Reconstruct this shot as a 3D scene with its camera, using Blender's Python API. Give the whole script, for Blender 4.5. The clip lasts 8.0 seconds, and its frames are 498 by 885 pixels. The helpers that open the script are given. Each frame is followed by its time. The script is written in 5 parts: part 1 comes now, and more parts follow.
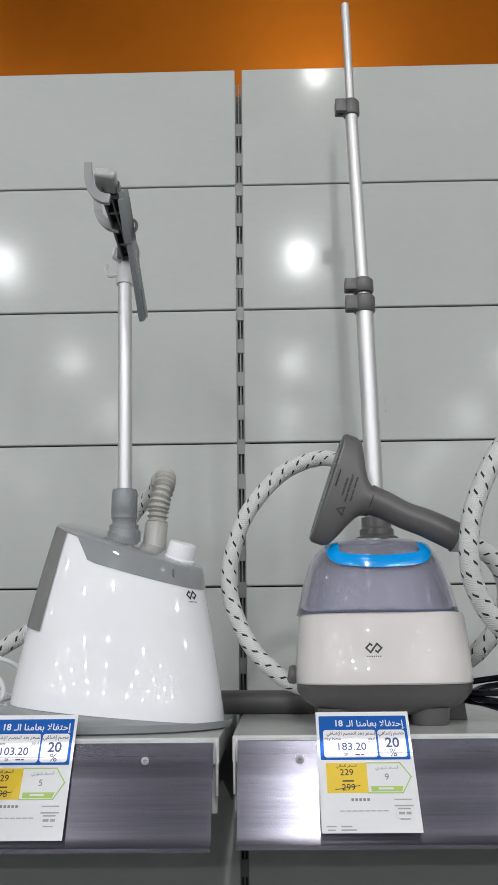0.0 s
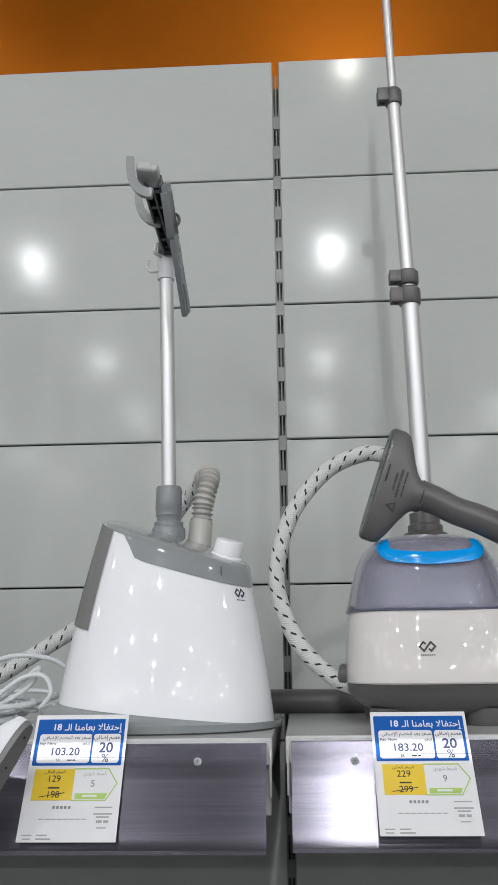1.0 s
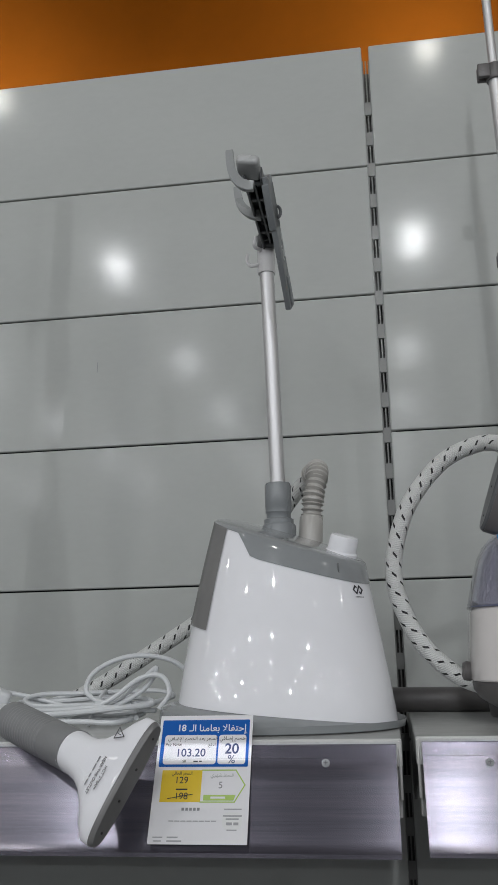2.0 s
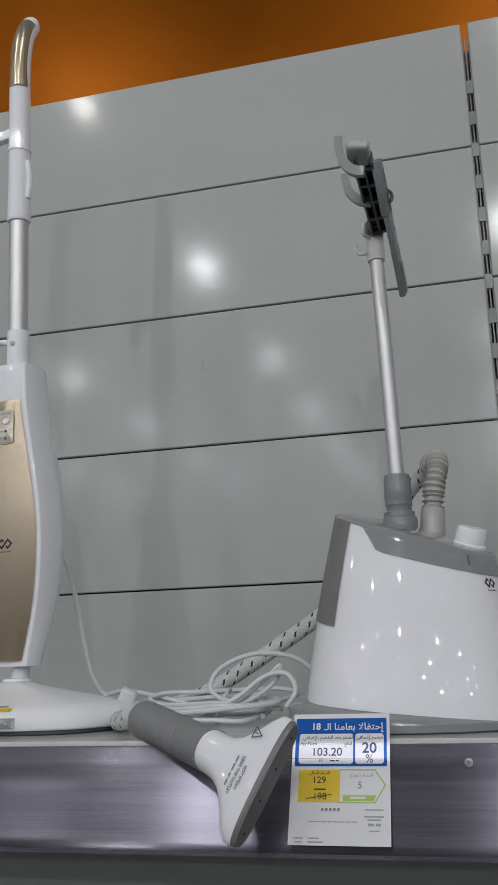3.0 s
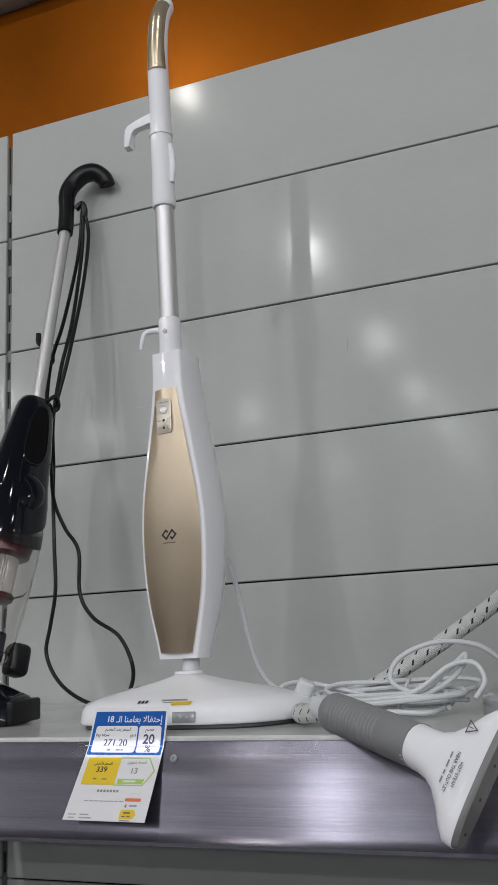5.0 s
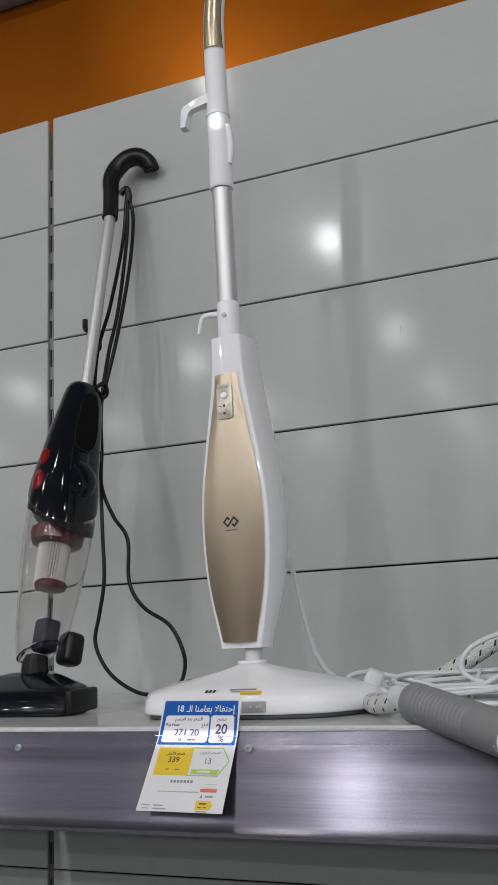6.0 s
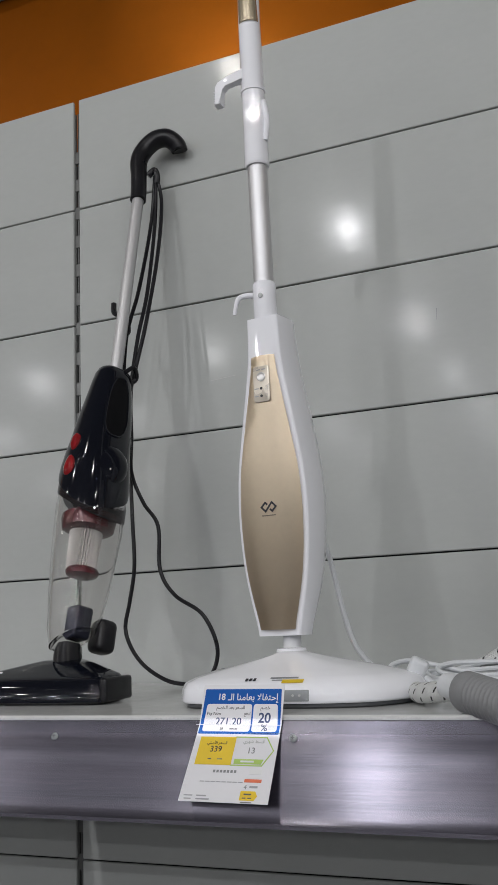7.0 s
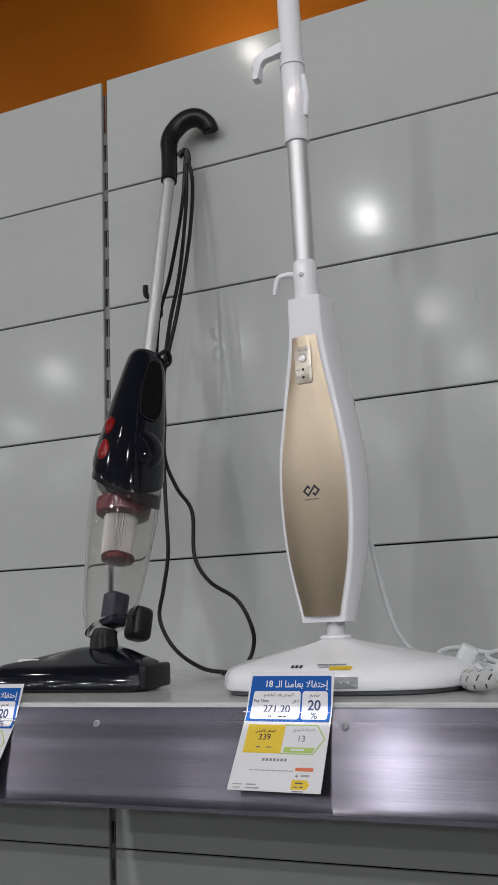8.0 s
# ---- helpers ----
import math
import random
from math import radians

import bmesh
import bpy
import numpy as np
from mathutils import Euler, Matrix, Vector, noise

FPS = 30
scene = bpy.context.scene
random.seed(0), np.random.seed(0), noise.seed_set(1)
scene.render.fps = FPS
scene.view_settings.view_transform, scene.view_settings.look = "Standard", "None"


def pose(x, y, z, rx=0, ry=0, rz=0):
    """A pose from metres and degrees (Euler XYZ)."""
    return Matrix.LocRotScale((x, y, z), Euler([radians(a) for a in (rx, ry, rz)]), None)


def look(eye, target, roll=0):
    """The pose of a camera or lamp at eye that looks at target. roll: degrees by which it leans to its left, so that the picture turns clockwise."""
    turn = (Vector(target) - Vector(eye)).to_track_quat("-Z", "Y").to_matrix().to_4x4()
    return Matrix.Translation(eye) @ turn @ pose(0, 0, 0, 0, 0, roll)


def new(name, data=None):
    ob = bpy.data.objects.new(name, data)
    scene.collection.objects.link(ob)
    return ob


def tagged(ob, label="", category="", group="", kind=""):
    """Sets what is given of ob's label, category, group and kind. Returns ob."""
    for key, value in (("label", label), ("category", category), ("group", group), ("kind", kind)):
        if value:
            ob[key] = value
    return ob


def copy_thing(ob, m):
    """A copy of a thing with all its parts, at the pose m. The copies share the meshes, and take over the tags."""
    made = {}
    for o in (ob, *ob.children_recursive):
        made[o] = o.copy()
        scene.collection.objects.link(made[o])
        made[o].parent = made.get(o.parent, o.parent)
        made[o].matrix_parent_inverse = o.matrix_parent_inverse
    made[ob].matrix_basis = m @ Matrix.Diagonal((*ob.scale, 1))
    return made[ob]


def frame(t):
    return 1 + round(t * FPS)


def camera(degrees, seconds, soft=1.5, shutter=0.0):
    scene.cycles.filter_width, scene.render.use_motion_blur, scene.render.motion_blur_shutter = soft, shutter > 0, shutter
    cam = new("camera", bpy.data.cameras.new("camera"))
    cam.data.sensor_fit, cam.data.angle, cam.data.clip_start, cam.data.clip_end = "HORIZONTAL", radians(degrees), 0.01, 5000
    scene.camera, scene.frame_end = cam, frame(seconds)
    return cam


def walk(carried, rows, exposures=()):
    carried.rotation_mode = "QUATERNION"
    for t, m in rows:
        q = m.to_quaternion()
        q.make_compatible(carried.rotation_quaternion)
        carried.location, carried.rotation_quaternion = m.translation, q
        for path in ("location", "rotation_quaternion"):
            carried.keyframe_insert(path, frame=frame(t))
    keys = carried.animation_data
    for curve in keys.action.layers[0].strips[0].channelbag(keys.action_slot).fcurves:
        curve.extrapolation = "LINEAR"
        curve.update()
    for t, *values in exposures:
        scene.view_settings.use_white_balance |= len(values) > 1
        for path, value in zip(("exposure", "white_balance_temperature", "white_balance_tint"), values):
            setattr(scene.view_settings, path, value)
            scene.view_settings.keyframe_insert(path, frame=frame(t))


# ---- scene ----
cam = camera(31.3, 8.0, soft=1.15)
PATH = [
    (0, (0.054, -1.523, 1.295), (0.011, 0.424, 1.75), -0.6),
    (0.5, (0.042, -1.517, 1.294), (-0.023, 0.429, 1.752), -0.6),
    (1, (0.029, -1.507, 1.297), (-0.076, 0.439, 1.747), -0.7),
    (2.5, (-0.035, -1.485, 1.302), (-0.42, 0.427, 1.744), -1.7),
    (3, (-0.057, -1.48, 1.303), (-0.528, 0.413, 1.745), -2.0),
    (3.5, (-0.072, -1.476, 1.306), (-0.629, 0.395, 1.74), -2.4),
    (4, (-0.089, -1.469, 1.305), (-0.703, 0.384, 1.738), -2.6),
    (4.5, (-0.127, -1.464, 1.305), (-0.771, 0.38, 1.736), -2.8),
    (5, (-0.157, -1.465, 1.311), (-0.838, 0.368, 1.733), -2.9),
    (6.5, (-0.265, -1.469, 1.306), (-0.975, 0.356, 1.71), -2.6),
    (7, (-0.277, -1.453, 1.304), (-1.006, 0.367, 1.698), -2.5),
    (7.5, (-0.286, -1.448, 1.303), (-1.027, 0.37, 1.686), -2.4),
    (8, (-0.323, -1.442, 1.3), (-1.08, 0.37, 1.675), -2.4),
]
walk(cam, [(t, look(eye, target, roll)) for t, eye, target, roll in PATH],
     exposures=[(0.0, 0.40, 6450, 9), (1.0, 0.36, 6450, 9), (2.5, -0.28, 6400, 10), (4.5, -0.02, 6450, 11), (8.0, -0.03, 6500, 12)])

# ---- light ----
world = bpy.data.worlds.new("store_air")
world.use_nodes = True
world.node_tree.nodes["Background"].inputs["Color"].default_value = (0.8, 0.85, 0.9, 1)
world.node_tree.nodes["Background"].inputs["Strength"].default_value = 0.02
scene.world = world
LAMP_Z, LAMP_WATT = 3.6, 29.8
LAMP_X = (-8.73, -6.93, -5.13, -3.33, -1.53, 0.27, 2.07, 3.87, 5.67, 7.47)
LAMP_Y = (-1.69, -3.45, -5.4, -7.2, -9.0, -10.8)
# the second row is aimed at the shelves
ROW_POWER = (0.44, 2.20, 1.10, 0.95, 0.90, 0.90)
scene.view_settings.exposure = 0.0

# ---- materials ----


def mat(name, color, rough=0.5, metal=0.0, **kw):
    """A node material: colour with slow and fine variation, fine relief. kw: grain, vary, bump, coat, spec, trans, ior, stretch."""
    m = bpy.data.materials.new(name)
    m.use_nodes = True
    nt = m.node_tree
    b = nt.nodes["Principled BSDF"]
    b.inputs["Base Color"].default_value = (*color, 1)
    b.inputs["Roughness"].default_value = rough
    b.inputs["Metallic"].default_value = metal
    b.inputs["IOR"].default_value = kw.get("ior", 1.5)
    if "coat" in kw:
        b.inputs["Coat Weight"].default_value = kw["coat"]
        b.inputs["Coat Roughness"].default_value = kw.get("coat_rough", 0.05)
    if "trans" in kw:
        b.inputs["Transmission Weight"].default_value = kw["trans"]
    if "aniso" in kw:
        # brushed along u: the gloss spreads across the brushing
        b.inputs["Anisotropic"].default_value = kw["aniso"]
        b.inputs["Anisotropic Rotation"].default_value = 0.25
        tan = nt.nodes.new("ShaderNodeTangent")
        tan.direction_type = "UV_MAP"
        nt.links.new(tan.outputs["Tangent"], b.inputs["Tangent"])
    grain, vary, bump = kw.get("grain", 200.0), kw.get("vary", 0.06), kw.get("bump", 0.0)
    tc = nt.nodes.new("ShaderNodeTexCoord")
    mp = nt.nodes.new("ShaderNodeMapping")
    mp.inputs["Scale"].default_value = kw.get("stretch", (1, 1, 1))
    nt.links.new(tc.outputs["Object"], mp.inputs["Vector"])
    if kw.get("own"):
        # each piece has its own stretch of the pattern
        info = nt.nodes.new("ShaderNodeObjectInfo")
        far = nt.nodes.new("ShaderNodeMath")
        far.operation = "MULTIPLY"
        far.inputs[1].default_value = 40.0
        nt.links.new(info.outputs["Random"], far.inputs[0])
        nt.links.new(far.outputs[0], mp.inputs["Location"])
    big = nt.nodes.new("ShaderNodeTexNoise")
    big.inputs["Scale"].default_value = grain / 14
    big.inputs["Detail"].default_value = 4
    fine = nt.nodes.new("ShaderNodeTexNoise")
    fine.inputs["Scale"].default_value = grain
    fine.inputs["Detail"].default_value = 3
    for n in (big, fine):
        nt.links.new(mp.outputs["Vector"], n.inputs["Vector"])
    add = nt.nodes.new("ShaderNodeMath")
    add.operation = "MULTIPLY_ADD"
    add.inputs[1].default_value = 0.6
    nt.links.new(big.outputs["Fac"], add.inputs[0])
    half = nt.nodes.new("ShaderNodeMath")
    half.operation = "MULTIPLY"
    half.inputs[1].default_value = 0.4
    nt.links.new(fine.outputs["Fac"], half.inputs[0])
    nt.links.new(half.outputs[0], add.inputs[2])
    ramp = nt.nodes.new("ShaderNodeMapRange")
    ramp.inputs["From Min"].default_value, ramp.inputs["From Max"].default_value = 0.3, 0.7
    ramp.inputs["To Min"].default_value, ramp.inputs["To Max"].default_value = 1 - vary, 1 + vary
    nt.links.new(add.outputs[0], ramp.inputs["Value"])
    mul = nt.nodes.new("ShaderNodeVectorMath")
    mul.operation = "SCALE"
    mul.inputs[0].default_value = color
    nt.links.new(ramp.outputs["Result"], mul.inputs["Scale"])
    nt.links.new(mul.outputs["Vector"], b.inputs["Base Color"])
    rr = nt.nodes.new("ShaderNodeMapRange")
    rr.inputs["To Min"].default_value, rr.inputs["To Max"].default_value = max(rough - 0.05 - rough * 0.2, 0.02), rough + 0.05
    rr.inputs["From Min"].default_value, rr.inputs["From Max"].default_value = 0.2, 0.8
    nt.links.new(big.outputs["Fac"], rr.inputs["Value"])
    if kw.get("rough_vary", True):
        nt.links.new(rr.outputs["Result"], b.inputs["Roughness"])
    if bump:
        bp = nt.nodes.new("ShaderNodeBump")
        bp.inputs["Strength"].default_value = bump
        bp.inputs["Distance"].default_value = kw.get("depth", 0.0005)
        nt.links.new((big if kw.get("wavy") else fine).outputs["Fac"], bp.inputs["Height"])
        nt.links.new(bp.outputs["Normal"], b.inputs["Normal"])
    return m


def glow(name, color, strength):
    m = bpy.data.materials.new(name)
    m.use_nodes = True
    b = m.node_tree.nodes["Principled BSDF"]
    b.inputs["Base Color"].default_value = (0.9, 0.9, 0.9, 1)
    b.inputs["Emission Color"].default_value = (*color, 1)
    b.inputs["Emission Strength"].default_value = strength
    return m


def woven(name):
    """White braided sleeve with rows of short black dashes; u runs along the hose in metres, v round it."""
    m = mat(name, (0.62, 0.63, 0.62), 0.6, grain=900, vary=0.08)
    nt = m.node_tree
    b = nt.nodes["Principled BSDF"]
    uv = nt.nodes.new("ShaderNodeUVMap")
    sep = nt.nodes.new("ShaderNodeSeparateXYZ")
    nt.links.new(uv.outputs["UV"], sep.inputs[0])

    def math_node(op, a, c=None, d=None):
        n = nt.nodes.new("ShaderNodeMath")
        n.operation = op
        for k, v in enumerate((a, c, d)):
            if v is None:
                continue
            if isinstance(v, (int, float)):
                n.inputs[k].default_value = v
            else:
                nt.links.new(v, n.inputs[k])
        return n.outputs[0]

    v = math_node("MULTIPLY", sep.outputs["Y"], 7.0)
    row = math_node("FLOOR", v)
    fv = math_node("FRACT", v)
    u = math_node("MULTIPLY_ADD", sep.outputs["X"], 1 / 0.024, math_node("MULTIPLY", row, 0.5))
    u = math_node("ADD", u, math_node("MULTIPLY", fv, 0.35))
    fu = math_node("FRACT", u)
    dash = math_node("MULTIPLY", math_node("LESS_THAN", fu, 0.14), math_node("LESS_THAN", fv, 0.60))
    mix = nt.nodes.new("ShaderNodeMix")
    mix.data_type = "RGBA"
    nt.links.new(dash, mix.inputs["Factor"])
    old = b.inputs["Base Color"].links[0].from_socket
    nt.links.new(old, mix.inputs["A"])
    mix.inputs["B"].default_value = (0.015, 0.015, 0.016, 1)
    nt.links.new(mix.outputs["Result"], b.inputs["Base Color"])
    wa = math_node("SINE", math_node("MULTIPLY_ADD", sep.outputs["X"], 2200.0, math_node("MULTIPLY", sep.outputs["Y"], 62.83)))
    wb = math_node("SINE", math_node("MULTIPLY_ADD", sep.outputs["X"], 2200.0, math_node("MULTIPLY", sep.outputs["Y"], -62.83)))
    bp = nt.nodes.new("ShaderNodeBump")
    bp.inputs["Strength"].default_value = 0.5
    bp.inputs["Distance"].default_value = 0.0006
    nt.links.new(math_node("ADD", wa, wb), bp.inputs["Height"])
    nt.links.new(bp.outputs["Normal"], b.inputs["Normal"])
    return m


PANEL = mat("panel_enamel", (0.420, 0.436, 0.425), 0.122, ior=1.195, grain=80, vary=0.03, bump=0.22, depth=0.002, wavy=True, rough_vary=False, stretch=(0.6, 1, 1.3), own=True)
ORANGE = mat("orange_laminate", (0.26, 0.070, 0.0012), 0.42, 0.75, ior=1.3, grain=30, vary=0.06)
DARK = mat("dark_steel", (0.02, 0.02, 0.02), 0.5)
UPRIGHT = mat("upright_steel", (0.13, 0.134, 0.13), 0.4, 0.3)
DECK = mat("deck_enamel", (0.52, 0.53, 0.52), 0.22, grain=60, vary=0.10, bump=0.03)
LIP = mat("lip_enamel", (0.55, 0.55, 0.54), 0.3, grain=80, vary=0.06)
CHANNEL = mat("brushed_price_channel", (0.165, 0.158, 0.192), 0.26, 0.9, grain=900, vary=0.30, rough_vary=False, bump=0.10, depth=0.0006, stretch=(0.012, 1, 1), aniso=0.92)
CLEAR = mat("clear_strip", (0.95, 0.95, 0.97), 0.03, trans=1.0, ior=1.40, grain=300, vary=0.02, rough_vary=False)
WHITE = mat("white_gloss_plastic", (0.83, 0.838, 0.875), 0.03, coat=0.3, coat_rough=0.02, grain=60, vary=0.012, rough_vary=False)
CREAM = mat("warm_white_gloss_plastic", (0.67, 0.642, 0.628), 0.03, coat=0.3, coat_rough=0.02, grain=60, vary=0.012, rough_vary=False)
GREY = mat("grey_gloss_plastic", (0.26, 0.275, 0.285), 0.14, coat=0.3, grain=120, vary=0.04)
LIGHTGREY = mat("light_grey_plastic", (0.42, 0.43, 0.43), 0.3, grain=200, vary=0.04)
WINDOW = mat("warm_grey_plastic", (0.39, 0.387, 0.382), 0.18, grain=120, vary=0.03)
HOOKGREY = mat("hook_grey_plastic", (0.25, 0.262, 0.262), 0.35, grain=200, vary=0.05)
COLLAR = mat("slate_grey_plastic", (0.20, 0.215, 0.225), 0.3, grain=200, vary=0.05)
SLEEVE = mat("beige_grey_plastic", (0.40, 0.39, 0.37), 0.35, grain=200, vary=0.04)
PLATE = mat("dull_grey_plate", (0.15, 0.15, 0.15), 0.35, grain=200, vary=0.05)
CHARCOAL = mat("charcoal_matt_plastic", (0.105, 0.10, 0.10), 0.42, grain=500, vary=0.08, bump=0.15, depth=0.0003)
DARKGREY = mat("dark_grey_plastic", (0.085, 0.09, 0.095), 0.35, grain=300, vary=0.08)
GRIP = mat("grey_rubber_grip", (0.23, 0.235, 0.24), 0.55, grain=500, vary=0.06, bump=0.1)
ALU = mat("satin_aluminium", (0.60, 0.60, 0.61), 0.45, 0.7, grain=600, vary=0.03, stretch=(1, 1, 0.03), rough_vary=False)
BLACKGLOSS = mat("black_gloss_plastic", (0.004, 0.005, 0.009), 0.06, ior=1.42, grain=100, vary=0.05, rough_vary=False)
BLACK = mat("black_matt_plastic", (0.008, 0.008, 0.010), 0.36, ior=1.36, grain=300, vary=0.1)
GRIPSHADE = mat("grip_shade_black", (0.003, 0.003, 0.004), 0.7, ior=1.2, grain=300, vary=0.1)
RED = mat("red_gloss_plastic", (0.22, 0.006, 0.008), 0.12, grain=100, vary=0.05)
CUPRED = mat("dark_red_plastic", (0.045, 0.003, 0.006), 0.25, grain=100, vary=0.05)
TANK = mat("smoky_clear_plastic", (0.72, 0.72, 0.80), 0.03, trans=0.97, ior=1.45, rough_vary=False, grain=300, vary=0.03, bump=0.25, depth=0.0015, wavy=True, stretch=(1, 1, 0.45))
LINER = mat("rippled_smoky_plastic", (0.64, 0.64, 0.685), 0.08, trans=0.9, ior=1.40, rough_vary=False, grain=900, vary=0.05, bump=1.0, depth=0.004, wavy=True, stretch=(1, 1, 0.25))
CUP = mat("clear_cup_plastic", (0.93, 0.92, 0.91), 0.02, trans=1.0, ior=1.40, rough_vary=False, grain=60, vary=0.02)
BLUE = mat("blue_gloss_plastic", (0.0, 0.30, 0.78), 0.12, coat=0.4, grain=100, vary=0.03)
GOLD = mat("champagne_metallic", (0.66, 0.565, 0.43), 0.30, 0.9, grain=1600, vary=0.03, rough_vary=False)
GOLDGLOSS = mat("champagne_gloss", (0.58, 0.50, 0.36), 0.24, 0.75, rough_vary=False, grain=400, vary=0.03)
FILTER = mat("pleated_filter", (0.30, 0.29, 0.28), 0.7, grain=300, vary=0.08)
HOSE = woven("braided_hose")
CORDWHITE = mat("white_cord", (0.62, 0.64, 0.66), 0.35, grain=300, vary=0.03)
PAPER = mat("tag_paper", (0.71, 0.71, 0.735), 0.45, grain=300, vary=0.015)
TAGBLUE = mat("tag_blue_ink", (0.003, 0.090, 0.38), 0.5, ior=1.25, grain=300, vary=0.03)
TAGYELLOW = mat("tag_yellow_ink", (0.74, 0.52, 0.02), 0.4, grain=300, vary=0.03)
TAGGREEN = mat("tag_green_ink", (0.38, 0.55, 0.12), 0.4, grain=300, vary=0.03)
TAGPALE = mat("tag_pale_print", (0.70, 0.71, 0.71), 0.45, grain=300, vary=0.02)
TAGGREY = mat("tag_faint_print", (0.45, 0.47, 0.46), 0.45, grain=300, vary=0.02)
TAGFINE = mat("tag_fine_print", (0.33, 0.34, 0.35), 0.45, grain=300, vary=0.05)
TAGRED = mat("tag_red_ink", (0.70, 0.16, 0.07), 0.45, grain=300, vary=0.02)
INK = mat("dark_ink", (0.014, 0.015, 0.022), 0.5, grain=300, vary=0.05)
INKBLUE = mat("blue_black_ink", (0.02, 0.04, 0.13), 0.5, grain=300, vary=0.05)
CLIP = mat("milky_clear_plastic", (0.82, 0.82, 0.83), 0.15, trans=0.25, grain=200, vary=0.03)
INKSOFT = mat("soft_black_ink", (0.09, 0.09, 0.095), 0.5, grain=300, vary=0.05)
INKGREY = mat("grey_ink", (0.22, 0.23, 0.24), 0.5, grain=300, vary=0.05)
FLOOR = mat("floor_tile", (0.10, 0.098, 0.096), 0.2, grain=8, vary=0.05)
ROOM = mat("stand_in_wall_paint", (0.26, 0.26, 0.27), 0.6, grain=10, vary=0.06)
CEIL = mat("ceiling_paint", (0.20, 0.20, 0.21), 0.7, grain=10, vary=0.06)
LENS = glow("lamp_lens", (1.0, 0.98, 0.94), 6.0)

# ---- mesh tools ----


def finish(bm, name, material, smooth=35, keep=False):
    me = bpy.data.meshes.new(name)
    if not keep:
        bmesh.ops.recalc_face_normals(bm, faces=bm.faces)
    bm.to_mesh(me)
    bm.free()
    me.materials.append(material)
    if smooth:
        for p in me.polygons:
            p.use_smooth = True
        if smooth < 0:
            # rounded box: the large faces rule the shading
            total = [Vector((0, 0, 0)) for _ in me.vertices]
            for p in me.polygons:
                for k in p.vertices:
                    total[k] += p.normal * p.area ** 1.5
            me.normals_split_custom_set_from_vertices([v.normalized() for v in total])
        else:
            me.set_sharp_from_angle(angle=radians(smooth))
    return me


BASES = {}


def attach(ob, parent):
    """Parent ob; parts of a thing in BASES keep their place in the world."""
    if parent is not None:
        ob.parent = parent
        if parent.name in BASES:
            ob.matrix_parent_inverse = BASES[parent.name].inverted()
    return ob


def part(name, bm, material, parent=None, label="", smooth=35, keep=False):
    ob = attach(new(name, finish(bm, name, material, smooth, keep)), parent)
    if label:
        ob["label"] = label
    return ob


def thing(name, m, label, category, group="", fixed=True):
    ob = new(name)
    ob.matrix_world = m
    ob.empty_display_size = 0.05
    if fixed:
        BASES[ob.name] = m
    return tagged(ob, label, category, group)


def box(size, at=(0, 0, 0), bevel=0.0, segs=2, turn=None, bm=None):
    bm = bm or bmesh.new()
    made = bmesh.ops.create_cube(bm, size=1.0)["verts"]
    m = Matrix.Translation(at) @ (turn or Matrix.Identity(4)) @ Matrix.Diagonal((*size, 1))
    bmesh.ops.transform(bm, matrix=m, verts=made)
    if bevel:
        edges = list({e for v in made for e in v.link_edges})
        bmesh.ops.bevel(bm, geom=edges, offset=bevel, segments=segs, affect="EDGES", profile=0.5)
    return bm


def loft(rings, bm=None, cap=True, closed=True):
    """Skin over rings of equally many points."""
    bm = bm or bmesh.new()
    rows = [[bm.verts.new(p) for p in r] for r in rings]
    n = len(rows[0])
    for a, b in zip(rows, rows[1:]):
        for k in range(n if closed else n - 1):
            bm.faces.new((a[k], a[(k + 1) % n], b[(k + 1) % n], b[k]))
    if cap and closed:
        bm.faces.new(rows[0][::-1])
        bm.faces.new(rows[-1])
    return bm


def oval(cx, cy, z, hx, hy, power=2.0, n=48, a0=0.0, a1=360.0):
    """A ring in plan: a superellipse."""
    out = []
    full = abs(a1 - a0) >= 360
    for k in range(n):
        a = radians(a0 + (a1 - a0) * k / (n if full else n - 1))
        c, s = math.cos(a), math.sin(a)
        r = (abs(c) ** power + abs(s) ** power) ** (-1 / power)
        out.append(Vector((cx + hx * r * c, cy + hy * r * s, z)))
    return out


def hollow(outer, inner):
    """Two skins as the walls of one hollow shell: the inner one faces inward."""
    bm, lining = loft(outer), loft(inner)
    for b in (bm, lining):
        bmesh.ops.recalc_face_normals(b, faces=b.faces)
    bmesh.ops.reverse_faces(lining, faces=lining.faces)
    spare = bpy.data.meshes.new("spare")
    lining.to_mesh(spare)
    lining.free()
    bm.from_mesh(spare)
    bpy.data.meshes.remove(spare)
    return bm


def smooth_path(points, steps=10):
    """Catmull-Rom through the points."""
    p = [Vector(q) for q in points]
    p = [2 * p[0] - p[1], *p, 2 * p[-1] - p[-2]]
    out = []
    for k in range(1, len(p) - 2):
        a, b, c, d = p[k - 1:k + 3]
        for i in range(steps):
            t = i / steps
            out.append(0.5 * (2 * b + (c - a) * t + (2 * a - 5 * b + 4 * c - d) * t * t + (3 * b - a - 3 * c + d) * t ** 3))
    out.append(p[-2])
    return out


